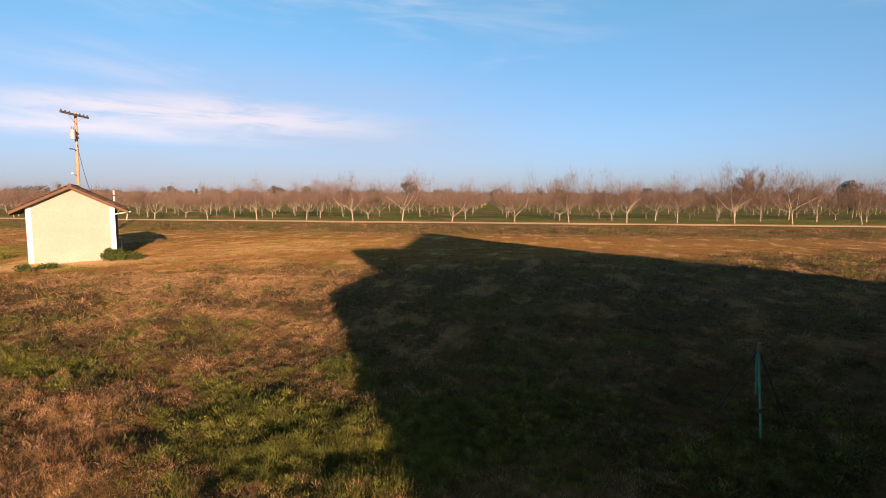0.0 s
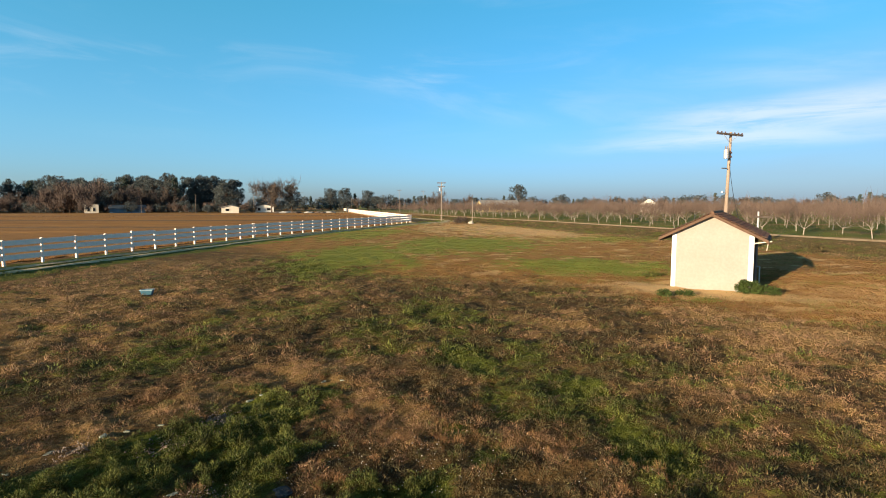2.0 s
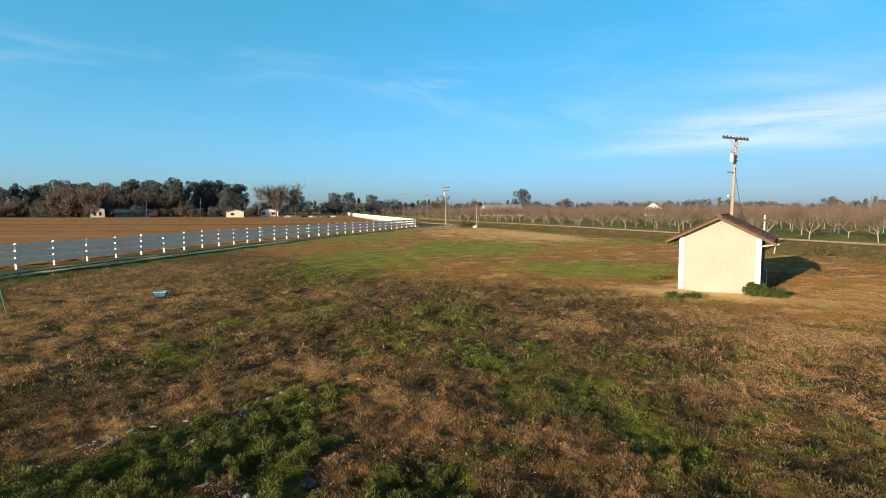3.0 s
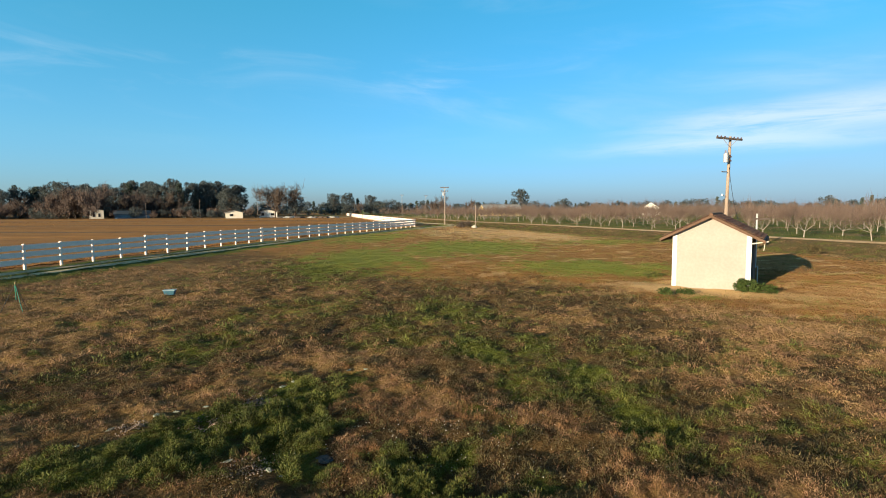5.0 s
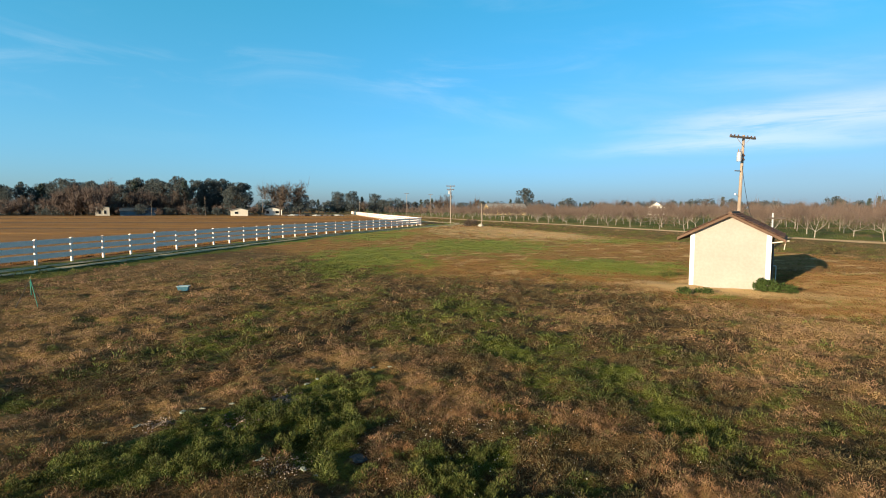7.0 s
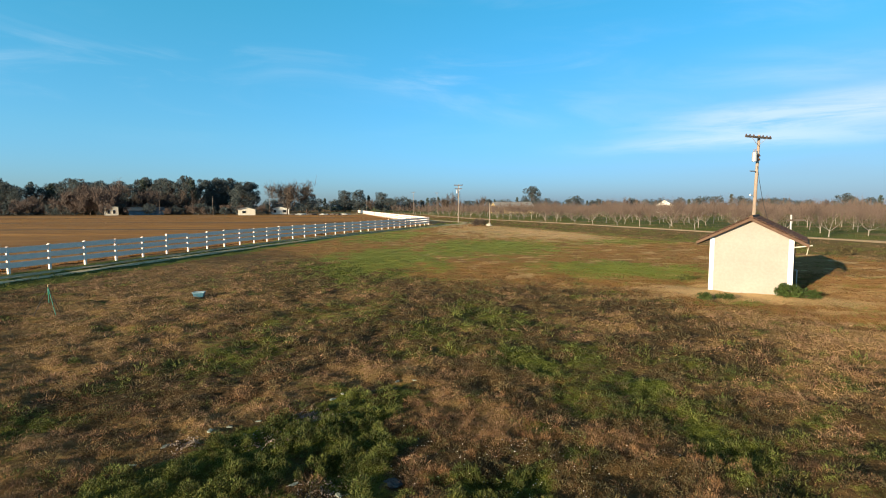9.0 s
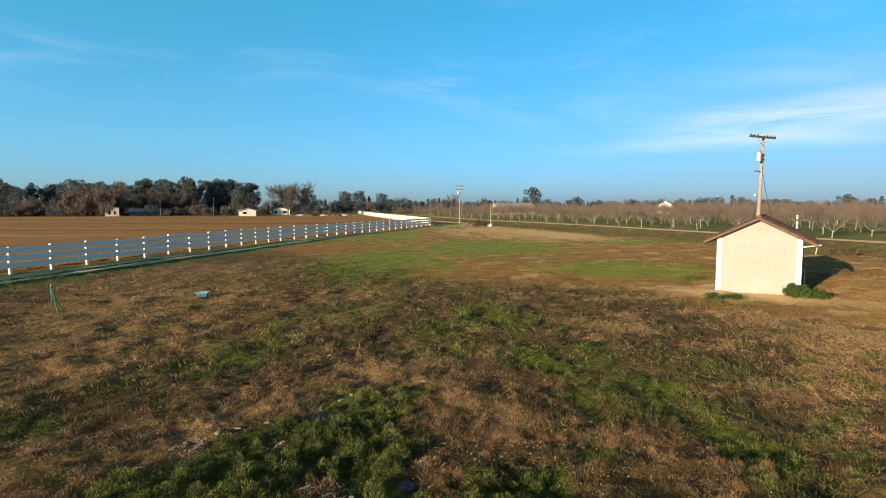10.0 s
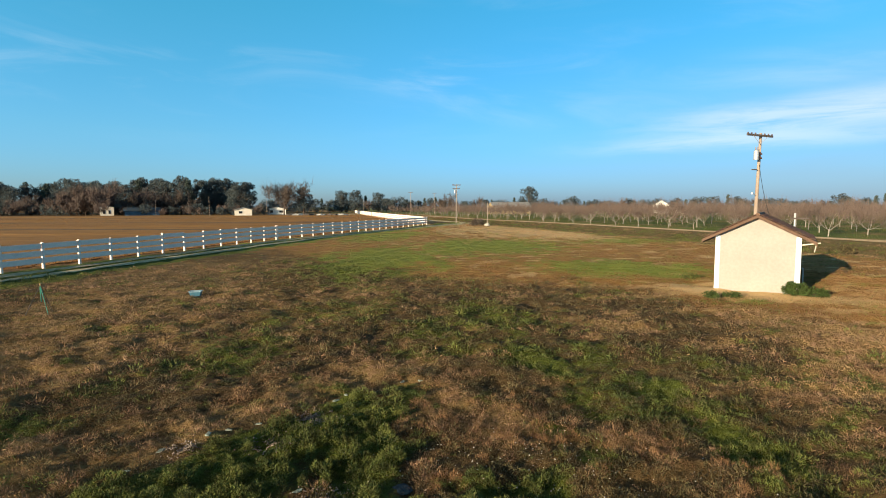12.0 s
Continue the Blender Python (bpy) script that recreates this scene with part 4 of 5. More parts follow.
def far_trees():
    rng = random.Random(11)
    put = lambda kind, name, x, y, tall, label, native=10.0: plant(name, kind[rng.randrange(len(kind))], (x, y, 0), rng.uniform(0, 360), tall / native, label, "tree")
    oak, pine, bare, red = "dark evergreen oak in the far tree line", "dark pine in the far tree line", "bare grey-brown tree in the far tree line", "reddish bare thicket at the field edge"
    # the dense wood west of the farmyards
    for k in range(64):
        x = -305 + k * 3.2 + rng.uniform(-2, 2)
        y = 262 + rng.uniform(-8, 26)
        tall = rng.uniform(14, 20.3) * (0.82 if x > -118 else 1)
        if rng.random() < 0.3:
            put(PINES, "pine_tree", x, y, tall, pine)
        else:
            put(OAKS, "oak_tree", x, y, tall, oak)
    for k in range(22):
        x = -262 + k * 6.2 + rng.uniform(-2, 2)
        put(BARES if k % 3 == 0 else REDS, "bare_tree", x, 238 + rng.uniform(-4, 14), rng.uniform(7, 13) if k % 3 == 0 else rng.uniform(5, 9), bare if k % 3 == 0 else red, 10.0 if k % 3 == 0 else 6.0)
    # dark brush along the foot of the wood
    for k in range(92):
        put(LOW_OAKS if k % 3 else REDS, "hedge_shrub", -268 + k * 1.95 + rng.uniform(-1.5, 1.5), 236 + rng.uniform(-4, 8), rng.uniform(2.8, 5.2), "dark brush at the foot of the wood", 10.0 if k % 3 else 6.0)
    put(REDS, "bare_tree", -152.5, 220, 5.5, red, 6.0)
    for k in range(8):
        put(REDS, "bare_tree", -180 + k * 5.2, (233 if k < 5 else 250) + rng.uniform(-3, 3), rng.uniform(10, 14.5), "tall brown bare tree before the wood", 6.0)
    # single trees behind the fence
    put(BARES, "bare_tree", -78, 236, 18, "large bare tree beside the farmyard")
    put(OAKS, "oak_tree", -70, 240, 13.0, "rounded dark oak beside the farmyard")
    for x, y, tall in ((-71, 330, 14), (-66, 350, 15), (-54, 377, 14.0), (-49, 392, 10), (-58, 345, 11), (-75, 350, 11), (-38, 330, 8), (-30, 340, 8.5), (-45, 350, 9)):
        put(PINES if rng.random() < 0.35 else OAKS, "evergreen_tree", x, y, tall, "dark evergreen behind the far fence")
    put(BARES, "bare_tree", -3.5, 262, 9.5, "round bare tree beyond the track")
    put(OAKS[1:2], "oak_tree", 44, 300, 15.0, "dark round oak behind the barn")
    put(OAKS, "oak_tree", 32, 300, 6.5, "dark oak behind the barn")
    # low woods all along the horizon
    for k in range(230):
        t = radians(-26 + k * 0.62)
        d = rng.uniform(330, 470)
        x, y = d * math.sin(t), d * math.cos(t)
        tall = rng.uniform(5.5, 9.0) * rng.choice((1.0, 1.0, 1.25))
        pick = rng.random()
        if pick < 0.7:
            put(LOW_OAKS, "oak_tree", x, y, tall, oak)
        elif pick < 0.82:
            put(PINES, "pine_tree", x, y, tall * 1.1, pine)
        else:
            put(LOW_BARES, "bare_tree", x, y, tall, bare)
    put(OAKS, "oak_tree", 160, 88, 9.0, "dark oak rising above the orchard")
    put(BARES, "bare_tree", 128, -15, 8.0, "brown bare tree rising above the orchard")
    put(OAKS, "oak_tree", 145, -36, 7.2, "dark oak rising above the orchard")


far_trees()


# ---- far buildings ----
def gable_house(name, place, turn, size, rise, wall_mat, roof_mat, label, category, openings=(), over=0.4):
    """Ridge along the longer side; openings: (across, up, width, height) on the south wall, in a house whose south wall is a long side or a gable."""
    w, d, eave = size
    house = thing(name, place, label, category, turn)
    bm = prism(bmesh.new(), [(0, -0.3), (w, -0.3), (w, eave), (w / 2, eave + rise), (0, eave)], 0, d, lambda a, b, h: (a, b, h))
    part("wall", bm, wall_mat, house)
    slope = rise / (w / 2)
    for s in (-1, 1):
        out = w / 2 + over
        outline = [(0, eave + rise + 0.02), (0, eave + rise + 0.18), (s * out, eave + rise + 0.18 - slope * out), (s * out, eave + rise + 0.02 - slope * out)]
        part("roof", prism(bmesh.new(), outline, -over, d + over, lambda a, b, h: (w / 2 + a, b, h)), roof_mat, house)
    for x, z, ww, hh in openings:
        frame_part = part("window", block(bmesh.new(), (x - 0.08, -0.06, z - 0.08), (x + ww + 0.08, 0.03, z + hh + 0.08), 0.01), TRIM, house)
        part("pane", block(bmesh.new(), (x, -0.08, z), (x + ww, -0.02, z + hh)), WINDOW_DARK, frame_part)
    return house


gable_house("house", (-93.0, 217, 0), 23, (6.9, 8, 2.4), 0.9, CREAM_WALL, GREY_ROOF, "small cream house with a low gable roof far off", "house", ((1.6, 0.9, 1.4, 1.0),))
gable_house("house", (-88.0, 243, 0), 20, (8.2, 9, 2.7), 0.8, WHITE_WALL, GREY_ROOF, "small white house with a low gable roof far off", "house", ((1.0, 0.8, 1.3, 1.3), (5.2, 0.9, 1.6, 1.1)))
gable_house("farm_building", (-135.6, 236, 0), 122, (7.5, 14, 1.9), 1.5, BLUE_WALL, BLUE_ROOF, "long blue-roofed farm building under the trees", "building", ((2.4, 0.2, 2, 2.0),))
gable_house("farm_shed", (-157, 226, 0), 33, (5.4, 5, 3.7), 0.35, CREAM_WALL, GREY_ROOF, "pale yellow farm shed among bare trees", "shed", ((1.2, 0.8, 0.9, 1.6), (3.3, 0.8, 0.8, 1.6)))
gable_house("barn", (17.2, 258, 0), -72, (8.5, 20, 3.0), 2.5, YELLOW_WALL, GREY_ROOF, "yellow barn with a long grey roof beyond the orchard", "barn", ((3.2, 0.2, 2, 2.4),))
gable_house("house", (96.5, 250, 0), -22, (7.5, 8, 3.6), 2.4, WHITE_WALL, WHITE_WALL, "white gabled house beyond the orchard", "house", ((3.5, 1.0, 1.4, 1.2),))


def heap(name, place, size, mat, label, category, seed):
    bm = bmesh.new()
    bmesh.ops.create_icosphere(bm, subdivisions=3, radius=1.0)
    noise_off = Vector((seed * 3.7, seed * 1.3, 0))
    for v in bm.verts:
        k = 1 + 0.35 * noise.noise(v.co * 1.6 + noise_off) + 0.15 * noise.noise(v.co * 4 + noise_off)
        v.co = Vector((v.co.x * size[0] * k, v.co.y * size[1] * k, max(-0.15, v.co.z * k) * size[2]))
    ob = link_mesh(name, bm, mat)
    ob.matrix_world = pose(*place, 0, 0, seed * 40)
    return tagged(ob, label, category)


for k, (x, y, sx, sz) in enumerate(((-66, 218, 3.0, 0.8), (-61.5, 217, 2.6, 0.9), (-57, 219, 2.8, 0.7), (-52, 219, 2.6, 0.75), (-48, 221, 2.4, 0.7), (-69.5, 220, 2.2, 0.8))):
    heap("mound", (x, y, 0), (sx, 2.0, sz), TARP if k % 2 == 0 else GREY_TWIG, "pale tarpaulin-covered mound at the far field edge" if k % 2 == 0 else "grey-brown earth mound at the far field edge", "mound", k + 1)
heap("boulder", (5.2, 94.3, 0.05), (0.5, 0.4, 0.42), PALE_ROCK, "pale boulder at the end of the lawn", "boulder", 9)


# ---- sprinklers, tub, stones ----
heap("plastic_sheet", (-2.42, 4.86, height_at(-2.42, 4.86)), (0.14, 0.12, 0.03), SHEET, "crumpled blue-grey plastic sheet among the weeds", "sheet", 4)


def sprinkler(x, y, turn):
    z = height_at(x, y)
    stand = thing("tripod_sprinkler", (x, y, z), "green metal tripod lawn sprinkler standing on the grass", "sprinkler", turn, "tripod sprinklers")
    part("riser", rod(bmesh.new(), (0, 0, 0.42), (0, 0, 0.98), 0.014), GREEN_PAINT, stand)
    part("sleeve", rod(bmesh.new(), (0, 0, 0.70), (0, 0, 0.92), 0.024), GREEN_PAINT, stand)
    head = part("sprinkler_head", rod(bmesh.new(), (0, 0, 0.98), (0, 0, 1.06), 0.018, 0.014), BRASS, stand, "brass impact head")
    part("nozzle", rod(bmesh.new(), (-0.02, 0, 1.04), (0.09, 0, 1.08), 0.012), BRASS, head)
    for k in range(3):
        t = radians(120 * k)
        foot = (0.46 * math.cos(t), 0.46 * math.sin(t), 0.0)
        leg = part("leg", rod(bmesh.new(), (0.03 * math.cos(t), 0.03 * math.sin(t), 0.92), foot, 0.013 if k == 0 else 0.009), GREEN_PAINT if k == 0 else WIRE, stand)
        mid = Vector((0.03 * math.cos(t), 0.03 * math.sin(t), 0.92)).lerp(Vector(foot), 0.62)
        part("clamp", rod(bmesh.new(), mid, mid + (Vector(foot) - mid) * 0.12, 0.019), WIRE, leg)


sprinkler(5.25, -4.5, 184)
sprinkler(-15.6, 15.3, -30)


def tub(x, y):
    z = height_at(x, y)
    box = thing("plastic_tub", (x, y, z), "faded blue plastic tub with a pale rim lying on the lawn", "tub", 12)
    box.scale = (0.66, 0.66, 0.72)
    bm = bmesh.new()
    lower = [bm.verts.new((a * 0.26, b * 0.17, 0.0)) for a, b in ((-1, -1), (1, -1), (1, 1), (-1, 1))]
    upper = [bm.verts.new((a * 0.33, b * 0.23, 0.27)) for a, b in ((-1, -1), (1, -1), (1, 1), (-1, 1))]
    inner = [bm.verts.new((a * 0.31, b * 0.21, 0.27)) for a, b in ((-1, -1), (1, -1), (1, 1), (-1, 1))]
    floor = [bm.verts.new((a * 0.245, b * 0.155, 0.02)) for a, b in ((-1, -1), (1, -1), (1, 1), (-1, 1))]
    bm.faces.new(lower[::-1])
    bm.faces.new(floor)
    for ring_a, ring_b in ((lower, upper), (upper, inner), (inner, floor)):
        for i in range(4):
            j = (i + 1) % 4
            bm.faces.new((ring_a[i], ring_a[j], ring_b[j], ring_b[i]))
    bmesh.ops.recalc_face_normals(bm, faces=bm.faces)
    part("body", bm, BLUE_PLASTIC, box)
    bm = bmesh.new()
    for low, high in (((-0.36, -0.26, 0.25), (0.36, -0.23, 0.29)), ((-0.36, 0.23, 0.25), (0.36, 0.26, 0.29)), ((-0.36, -0.23, 0.25), (-0.33, 0.23, 0.29)), ((0.33, -0.23, 0.25), (0.36, 0.23, 0.29))):
        block(bm, low, high, 0.004)
    part("rim", bm, PALE_PLASTIC, box, "pale rim")


tub(-12.05, 18.75)


def stone(x, y, size, seed):
    z = height_at(x, y)
    bm = bmesh.new()
    bmesh.ops.create_icosphere(bm, subdivisions=2, radius=1.0)
    shift = Vector((seed * 2.1, 0, seed))
    for v in bm.verts:
        k = 1 + 0.55 * noise.noise(v.co * 1.2 + shift) + 0.3 * noise.noise(v.co * 3.1 + shift)
        v.co = Vector((v.co.x * size * k, v.co.y * size * 0.62 * k, max(-0.5, min(0.55, v.co.z)) * size * 0.34 * k))
    ob = link_mesh("stone", bm, STONE)
    ob.matrix_world = pose(x, y, z + size * 0.12, 0, 0, seed * 77)
    ob.scale = (0.6, 0.5, 0.5)
    tagged(ob, "pale flat stone at the edge of the weeds", "stone", "stones along the weeds")


STONES = ((-2.78, 8.92, 0.13), (-2.4, 9.0, 0.10), (-4.0, 8.0, 0.14), (-3.85, 8.2, 0.09), (-5.1, 6.87, 0.10), (-5.73, 6.32, 0.14), (-5.5, 6.55, 0.10), (-6.25, 5.85, 0.15), (-6.45, 5.3, 0.14), (-3.79, 4.72, 0.12), (-3.1, 4.45, 0.12), (-2.9, 4.3, 0.10))
GRAVEL = ((-4.13, 7.0, 0.22), (-4.66, 6.13, 0.2), (-4.3, 7.3, 0.15), (-5.9, 5.9, 0.14), (-3.4, 4.5, 0.22))
for k, (x, y, size) in enumerate(STONES):
    stone(x, y, size, k + 1)


# ---- the farmhouse behind the camera, whose shadow lies on the lawn ----
def build_farmhouse():
    """Set along its own axes: p away from the yard, q across."""
    at = lambda q, p, h: (0.740 * p + 0.673 * q, 0.673 * p - 0.740 * q, h)
    house = thing("farmhouse", (0, 0, 0), "cream two-storey farmhouse with a low gabled wing", "house")
    wing, upper = -4.3, -7.3
    part("wing_wall", prism(bmesh.new(), [(4.15, -0.4), (7.4, -0.4), (7.4, 3.28), (6.3, 3.22), (4.15, 2.62)], wing - 11, wing - 0.3, at), HOUSE_WALL, house)
    part("wing_roof", prism(bmesh.new(), [(3.85, 2.55), (3.85, 2.70), (6.32, 3.40), (7.4, 3.44), (7.4, 3.29), (6.32, 3.25)], wing - 11.3, wing, at), ROOF_TILE, house)
    part("wall", prism(bmesh.new(), [(7.5, -0.4), (21.6, -0.4), (21.6, 2.55), (16.8, 5.8), (16.0, 7.5), (10.2, 5.22), (7.5, 5.18)], upper - 10, upper - 0.3, at), HOUSE_WALL, house)
    part("roof", prism(bmesh.new(), [(7.2, 5.2), (7.2, 5.40), (10.1, 5.44), (16.1, 7.78), (16.9, 6.05), (22.0, 2.55), (22.0, 2.35), (16.8, 5.82), (16.0, 7.52), (10.2, 5.24)], upper - 10.3, upper, at), ROOF_TILE, house)
    plant("shrub", leafy_meshes(402, 2.0, 0.7, 0.2, 0.10, 900, BUSH_LEAF), at(3.62, -6.9, 0), 0, 1.0, "green shrub beside the farmhouse wall", "shrub")


build_farmhouse()


# ---- shrubs and ground cover ----
plant("shrub", leafy_meshes(410, 0.46, 1.0, 0.0, 0.055, 3200, BUSH_LEAF), (11.95, 18.6, height_at(11.95, 18.6)), 0, 1.0, "low green shrub at the shed's foot", "shrub")
plant("shrub", leafy_meshes(411, 0.3, 1.1, 0.0, 0.06, 1400, BUSH_LEAF), (12.55, 18.45, height_at(12.55, 18.45)), 30, 1.0, "low green shrub at the shed's foot", "shrub")
plant("shrub", leafy_meshes(412, 0.26, 0.6, 0.0, 0.05, 900, BUSH_LEAF), (8.4, 18.2, height_at(8.4, 18.2)), 0, 1.0, "small green weed clump before the shed", "shrub")
plant("shrub", leafy_meshes(414, 0.18, 0.9, 0.0, 0.05, 900, BUSH_LEAF), (9.3, 18.4, height_at(9.3, 18.4)), 60, 1.0, "low green weeds on the bare earth before the shed", "shrub")
plant("shrub", leafy_meshes(415, 0.2, 1.2, 0.0, 0.06, 700, WEED), (10.1, 23.7, height_at(10.1, 23.7)), 20, 1.0, "low weeds on the lawn beside the shed", "shrub")
plant("shrub", leafy_meshes(416, 0.7, 1.2, 0.0, 0.10, 800, DEAD_WEED), (27.4, 36.4, height_at(27.4, 36.4)), 0, 1.0, "brown dead shrub at the edge of the ditch", "shrub")
plant("shrub", leafy_meshes(413, 1.2, 3.4, 0.0, 0.20, 1000, GREY_TWIG), (3.4, 95.2, 0), 0, 1.0, "brown brush beside the boulder", "shrub")


def scatter(rng, count, near, far, start, end, thin=2.0):
    """Places round the lawn's south end; the cover thins out with distance to that power."""
    u, e = rng.uniform(size=count), 2.0 - thin
    r = near * (far / near) ** u if abs(e) < 1e-6 else (near ** e + u * (far ** e - near ** e)) ** (1 / e)
    t = np.radians(rng.uniform(start, end, count))
    return -1.0 + r * np.sin(t), -2.6 + r * np.cos(t)


def growth(x, y):
    """How rank the cover stands, in tussocks a hand to a stride across."""
    return 0.35 + 1.25 * smooth(waves(x, y, 0.55, 81) + 0.6 * waves(x, y, 0.26, 82), -0.5, 1.1)


def blades(rng, x, y, per, length, width, lean, mat, name, label, category, spread=0.03, heed=0.0):
    """Tufts of leaning blades, one triangle each."""
    x, y = np.repeat(x, per), np.repeat(y, per)
    length, width = np.repeat(length, per), np.repeat(width, per)
    n = len(x)
    x, y = x + rng.normal(size=n) * spread, y + rng.normal(size=n) * spread
    base = np.stack([x, y, height(x, y) - 0.01], 1)
    way = np.stack([rng.normal(size=n) * lean, rng.normal(size=n) * lean, np.ones(n)], 1)
    way /= np.linalg.norm(way, axis=1, keepdims=True)
    tips = base + way * (length * rng.uniform(0.5, 1.25, n))[:, None]
    corners, faces = slivers(base, tips, width * rng.uniform(0.6, 1.4, n), rng, heed)
    tagged(new(name, mesh_of(name, corners, faces, mat)), label, category, kind="stuff")


def clear_of_shed(x, y):
    a, b = (x - 9.7) * 0.831 - (y - 20.5) * 0.556, (x - 9.7) * 0.556 + (y - 20.5) * 0.831
    return ~((a > -0.15) & (a < 3.15) & (b > -0.1) & (b < 3.4))


def clear_of_stones(x, y):
    free = np.ones(len(x), dtype=bool)
    for sx, sy, size in STONES:
        free &= np.hypot(x - sx + 0.03, y - sy + 0.12) > size + 0.10
    for sx, sy, size in GRAVEL[:4] + ((-2.42, 4.86, 0.12),):
        free &= np.hypot(x - sx + 0.05, (y - sy + 0.08) * 1.2) > size + 0.07
    return free


def clumps(rng, x, y, radius, tall, leaves, leaf, thin, mat, name, label, category, rise=0.55):
    """Bushy clumps: leaves standing out of a dome round each place."""
    x, y, radius, tall = (np.repeat(v, leaves) for v in (x, y, radius, tall))
    n = len(x)
    t, s = rng.uniform(0, 6.283, n), np.sqrt(rng.uniform(0, 1, n))
    top = np.sqrt(np.maximum(0, 1 - s * s * 0.85)) * rng.uniform(0.25, 1.0, n)
    px, py = x + radius * s * np.cos(t), y + radius * s * np.sin(t)
    base = np.stack([px, py, height(px, py) + tall * top * 0.75 - 0.01], 1)
    way = np.stack([np.cos(t) * s, np.sin(t) * s, rise + 0 * t], 1) + rng.normal(size=(n, 3)) * 0.45
    way /= np.linalg.norm(way, axis=1, keepdims=True)
    size = (0.5 * radius + 0.5 * tall) * leaf * rng.uniform(0.6, 1.4, n)
    corners, faces = slivers(base, base + way * size[:, None], size * thin, rng)
    tagged(new(name, mesh_of(name, corners, faces, mat)), label, category, kind="stuff")


def build_cover():
    rng = np.random.RandomState(77)
    zones = [scatter(rng, 125000, 4.2, 34, -52, 118), scatter(rng, 36000, 12, 34, -52, 118, 1.2), scatter(rng, 42000, 34, 115, -52, 118), scatter(rng, 9000, 0.2, 4.2, 0, 360, 1.0), scatter(rng, 14000, 2.2, 4.6, 20, 125, 0.5), scatter(rng, 9000, 4.2, 26, 118, 308)]
    x, y = np.concatenate([z[0] for z in zones]), np.concatenate([z[1] for z in zones])
    bare = beds(x, y, BARE_BEDS)
    keep = clear_of_shed(x, y) & clear_of_stones(x, y) & (fence_side(x, y) < -0.2) & off_ruts(x, y) & (road_side(x, y) < -14) & (bare < rng.uniform(0.2, 0.9, len(x)))
    x, y = x[keep], y[keep]
    green, straw = green_share(x, y), straw_share(x, y)
    patchy = 0.30 * waves(x, y, 0.75, 51) + 0.22 * waves(x, y, 0.27, 52)
    # streaked grass colours stand in for long tuft shadows in the west
    patchy += 0.30 * shadow_streaks(x, y) * smooth(-x, 1.5, 6.0)
    chance = rng.uniform(size=len(x))
    far = np.hypot(x + 1, y + 2.6)
    coarse, rank = 1 + far / 20, growth(x, y)
    broad = 0.008 * coarse * (1 + 0.6 * (far / 24) ** 1.5)
    ochre = ochre_share(x, y) > rng.uniform(0.25, 0.75, len(x))
    is_green = green + patchy + 0.3 * (rng.uniform(size=len(x)) - 0.5) > 0.5
    pick = is_green & (chance < 0.8)
    young = pick & (ochre | (far > 22 + 3 * waves(x, y, 4, 55))) & (x > -14)
    blades(rng, x[young], y[young], 10, 0.06 + 0 * x[young], broad[young], 0.5, YOUNG_GRASS, "young_grass", "yellow-green young grass on the lawn", "grass", 0.3, 4.0)
    pick = pick & ~young
    fresh = pick & (beds(x, y, LUSH_BEDS) > chance)
    blades(rng, x[fresh], y[fresh], 12, 0.075 * rank[fresh], 0.0065 * coarse[fresh], 0.5, FRESH_GRASS, "fresh_grass", "fresh green grass on the lawn", "grass", 0.06, 1.2)
    pick = pick & ~fresh
    blades(rng, x[pick], y[pick], 11, 0.046 * rank[pick], 0.0065 * coarse[pick], 0.7, WEED, "green_weeds", "low green weeds and grass on the lawn", "grass", 0.04)
    dry = ~is_green & (straw + patchy + 0.3 * (chance - 0.5) > 0.28)
    pale = dry & (ochre & (straw > 0.5 + 0.3 * (chance - 0.5)) | (straw > 0.70) & ((x > 2.6) | (x < -1.8)) & (chance < np.where(x > 2.6, 0.8, 0.55)))
    pick = dry & ~pale
    blades(rng, x[pick], y[pick], 5, 0.050 * rank[pick], 0.005 * coarse[pick], 0.7, DRY_GRASS, "dry_grass", "blond dry grass tufts on the lawn", "grass", 0.04)
    pick = pale
    blades(rng, x[pick], y[pick], 8, 0.045 + 0 * x[pick], broad[pick], 0.6, BLOND_GRASS, "blond_grass", "pale blond grass on the smooth lawn", "grass", 0.22, 4.0)
    dry &= ~ochre | pale
    dead = ~is_green & ~dry & (chance < 0.85)
    pick = dead & ~ochre
    blades(rng, x[pick], y[pick], 3, 0.046 * rank[pick], 0.0095 * coarse[pick], 0.9, DEAD_WEED, "dead_weeds", "brown dead weeds on the lawn", "grass", 0.04)
    pick = dead & ochre
    blades(rng, x[pick], y[pick], 10, 0.050 + 0 * x[pick], broad[pick], 0.6, OCHRE_GRASS, "ochre_grass", "orange dry grass on the smooth lawn", "grass", 0.35, 4.0)

    # bushy clumps: rank weeds in their beds, low ones in the green patches, straw tussocks between
    x, y = scatter(rng, 26000, 3.2, 40, -52, 118, 1.8)
    keep = clear_of_shed(x, y) & clear_of_stones(x, y) & (beds(x, y, BARE_BEDS) < 0.4) & (ochre_share(x, y) < 0.5) & (fence_side(x, y) < -0.2)
    x, y = x[keep], y[keep]
    green, weed = green_share(x, y), beds(x, y, WEED_BEDS)
    patchy = 0.25 * waves(x, y, 0.7, 53)
    chance = rng.uniform(size=len(x))
    rank = (weed + 1.4 * patchy > 0.5) & (chance < 0.42)
    k = int(rank.sum())
    clumps(rng, x[rank], y[rank], rng.uniform(0.06, 0.20, k), rng.uniform(0.07, 0.30, k), 330, 0.20, 0.26, WEED, "weed_clumps", "bushy green weeds in a rank bed", "weeds", 1.0)
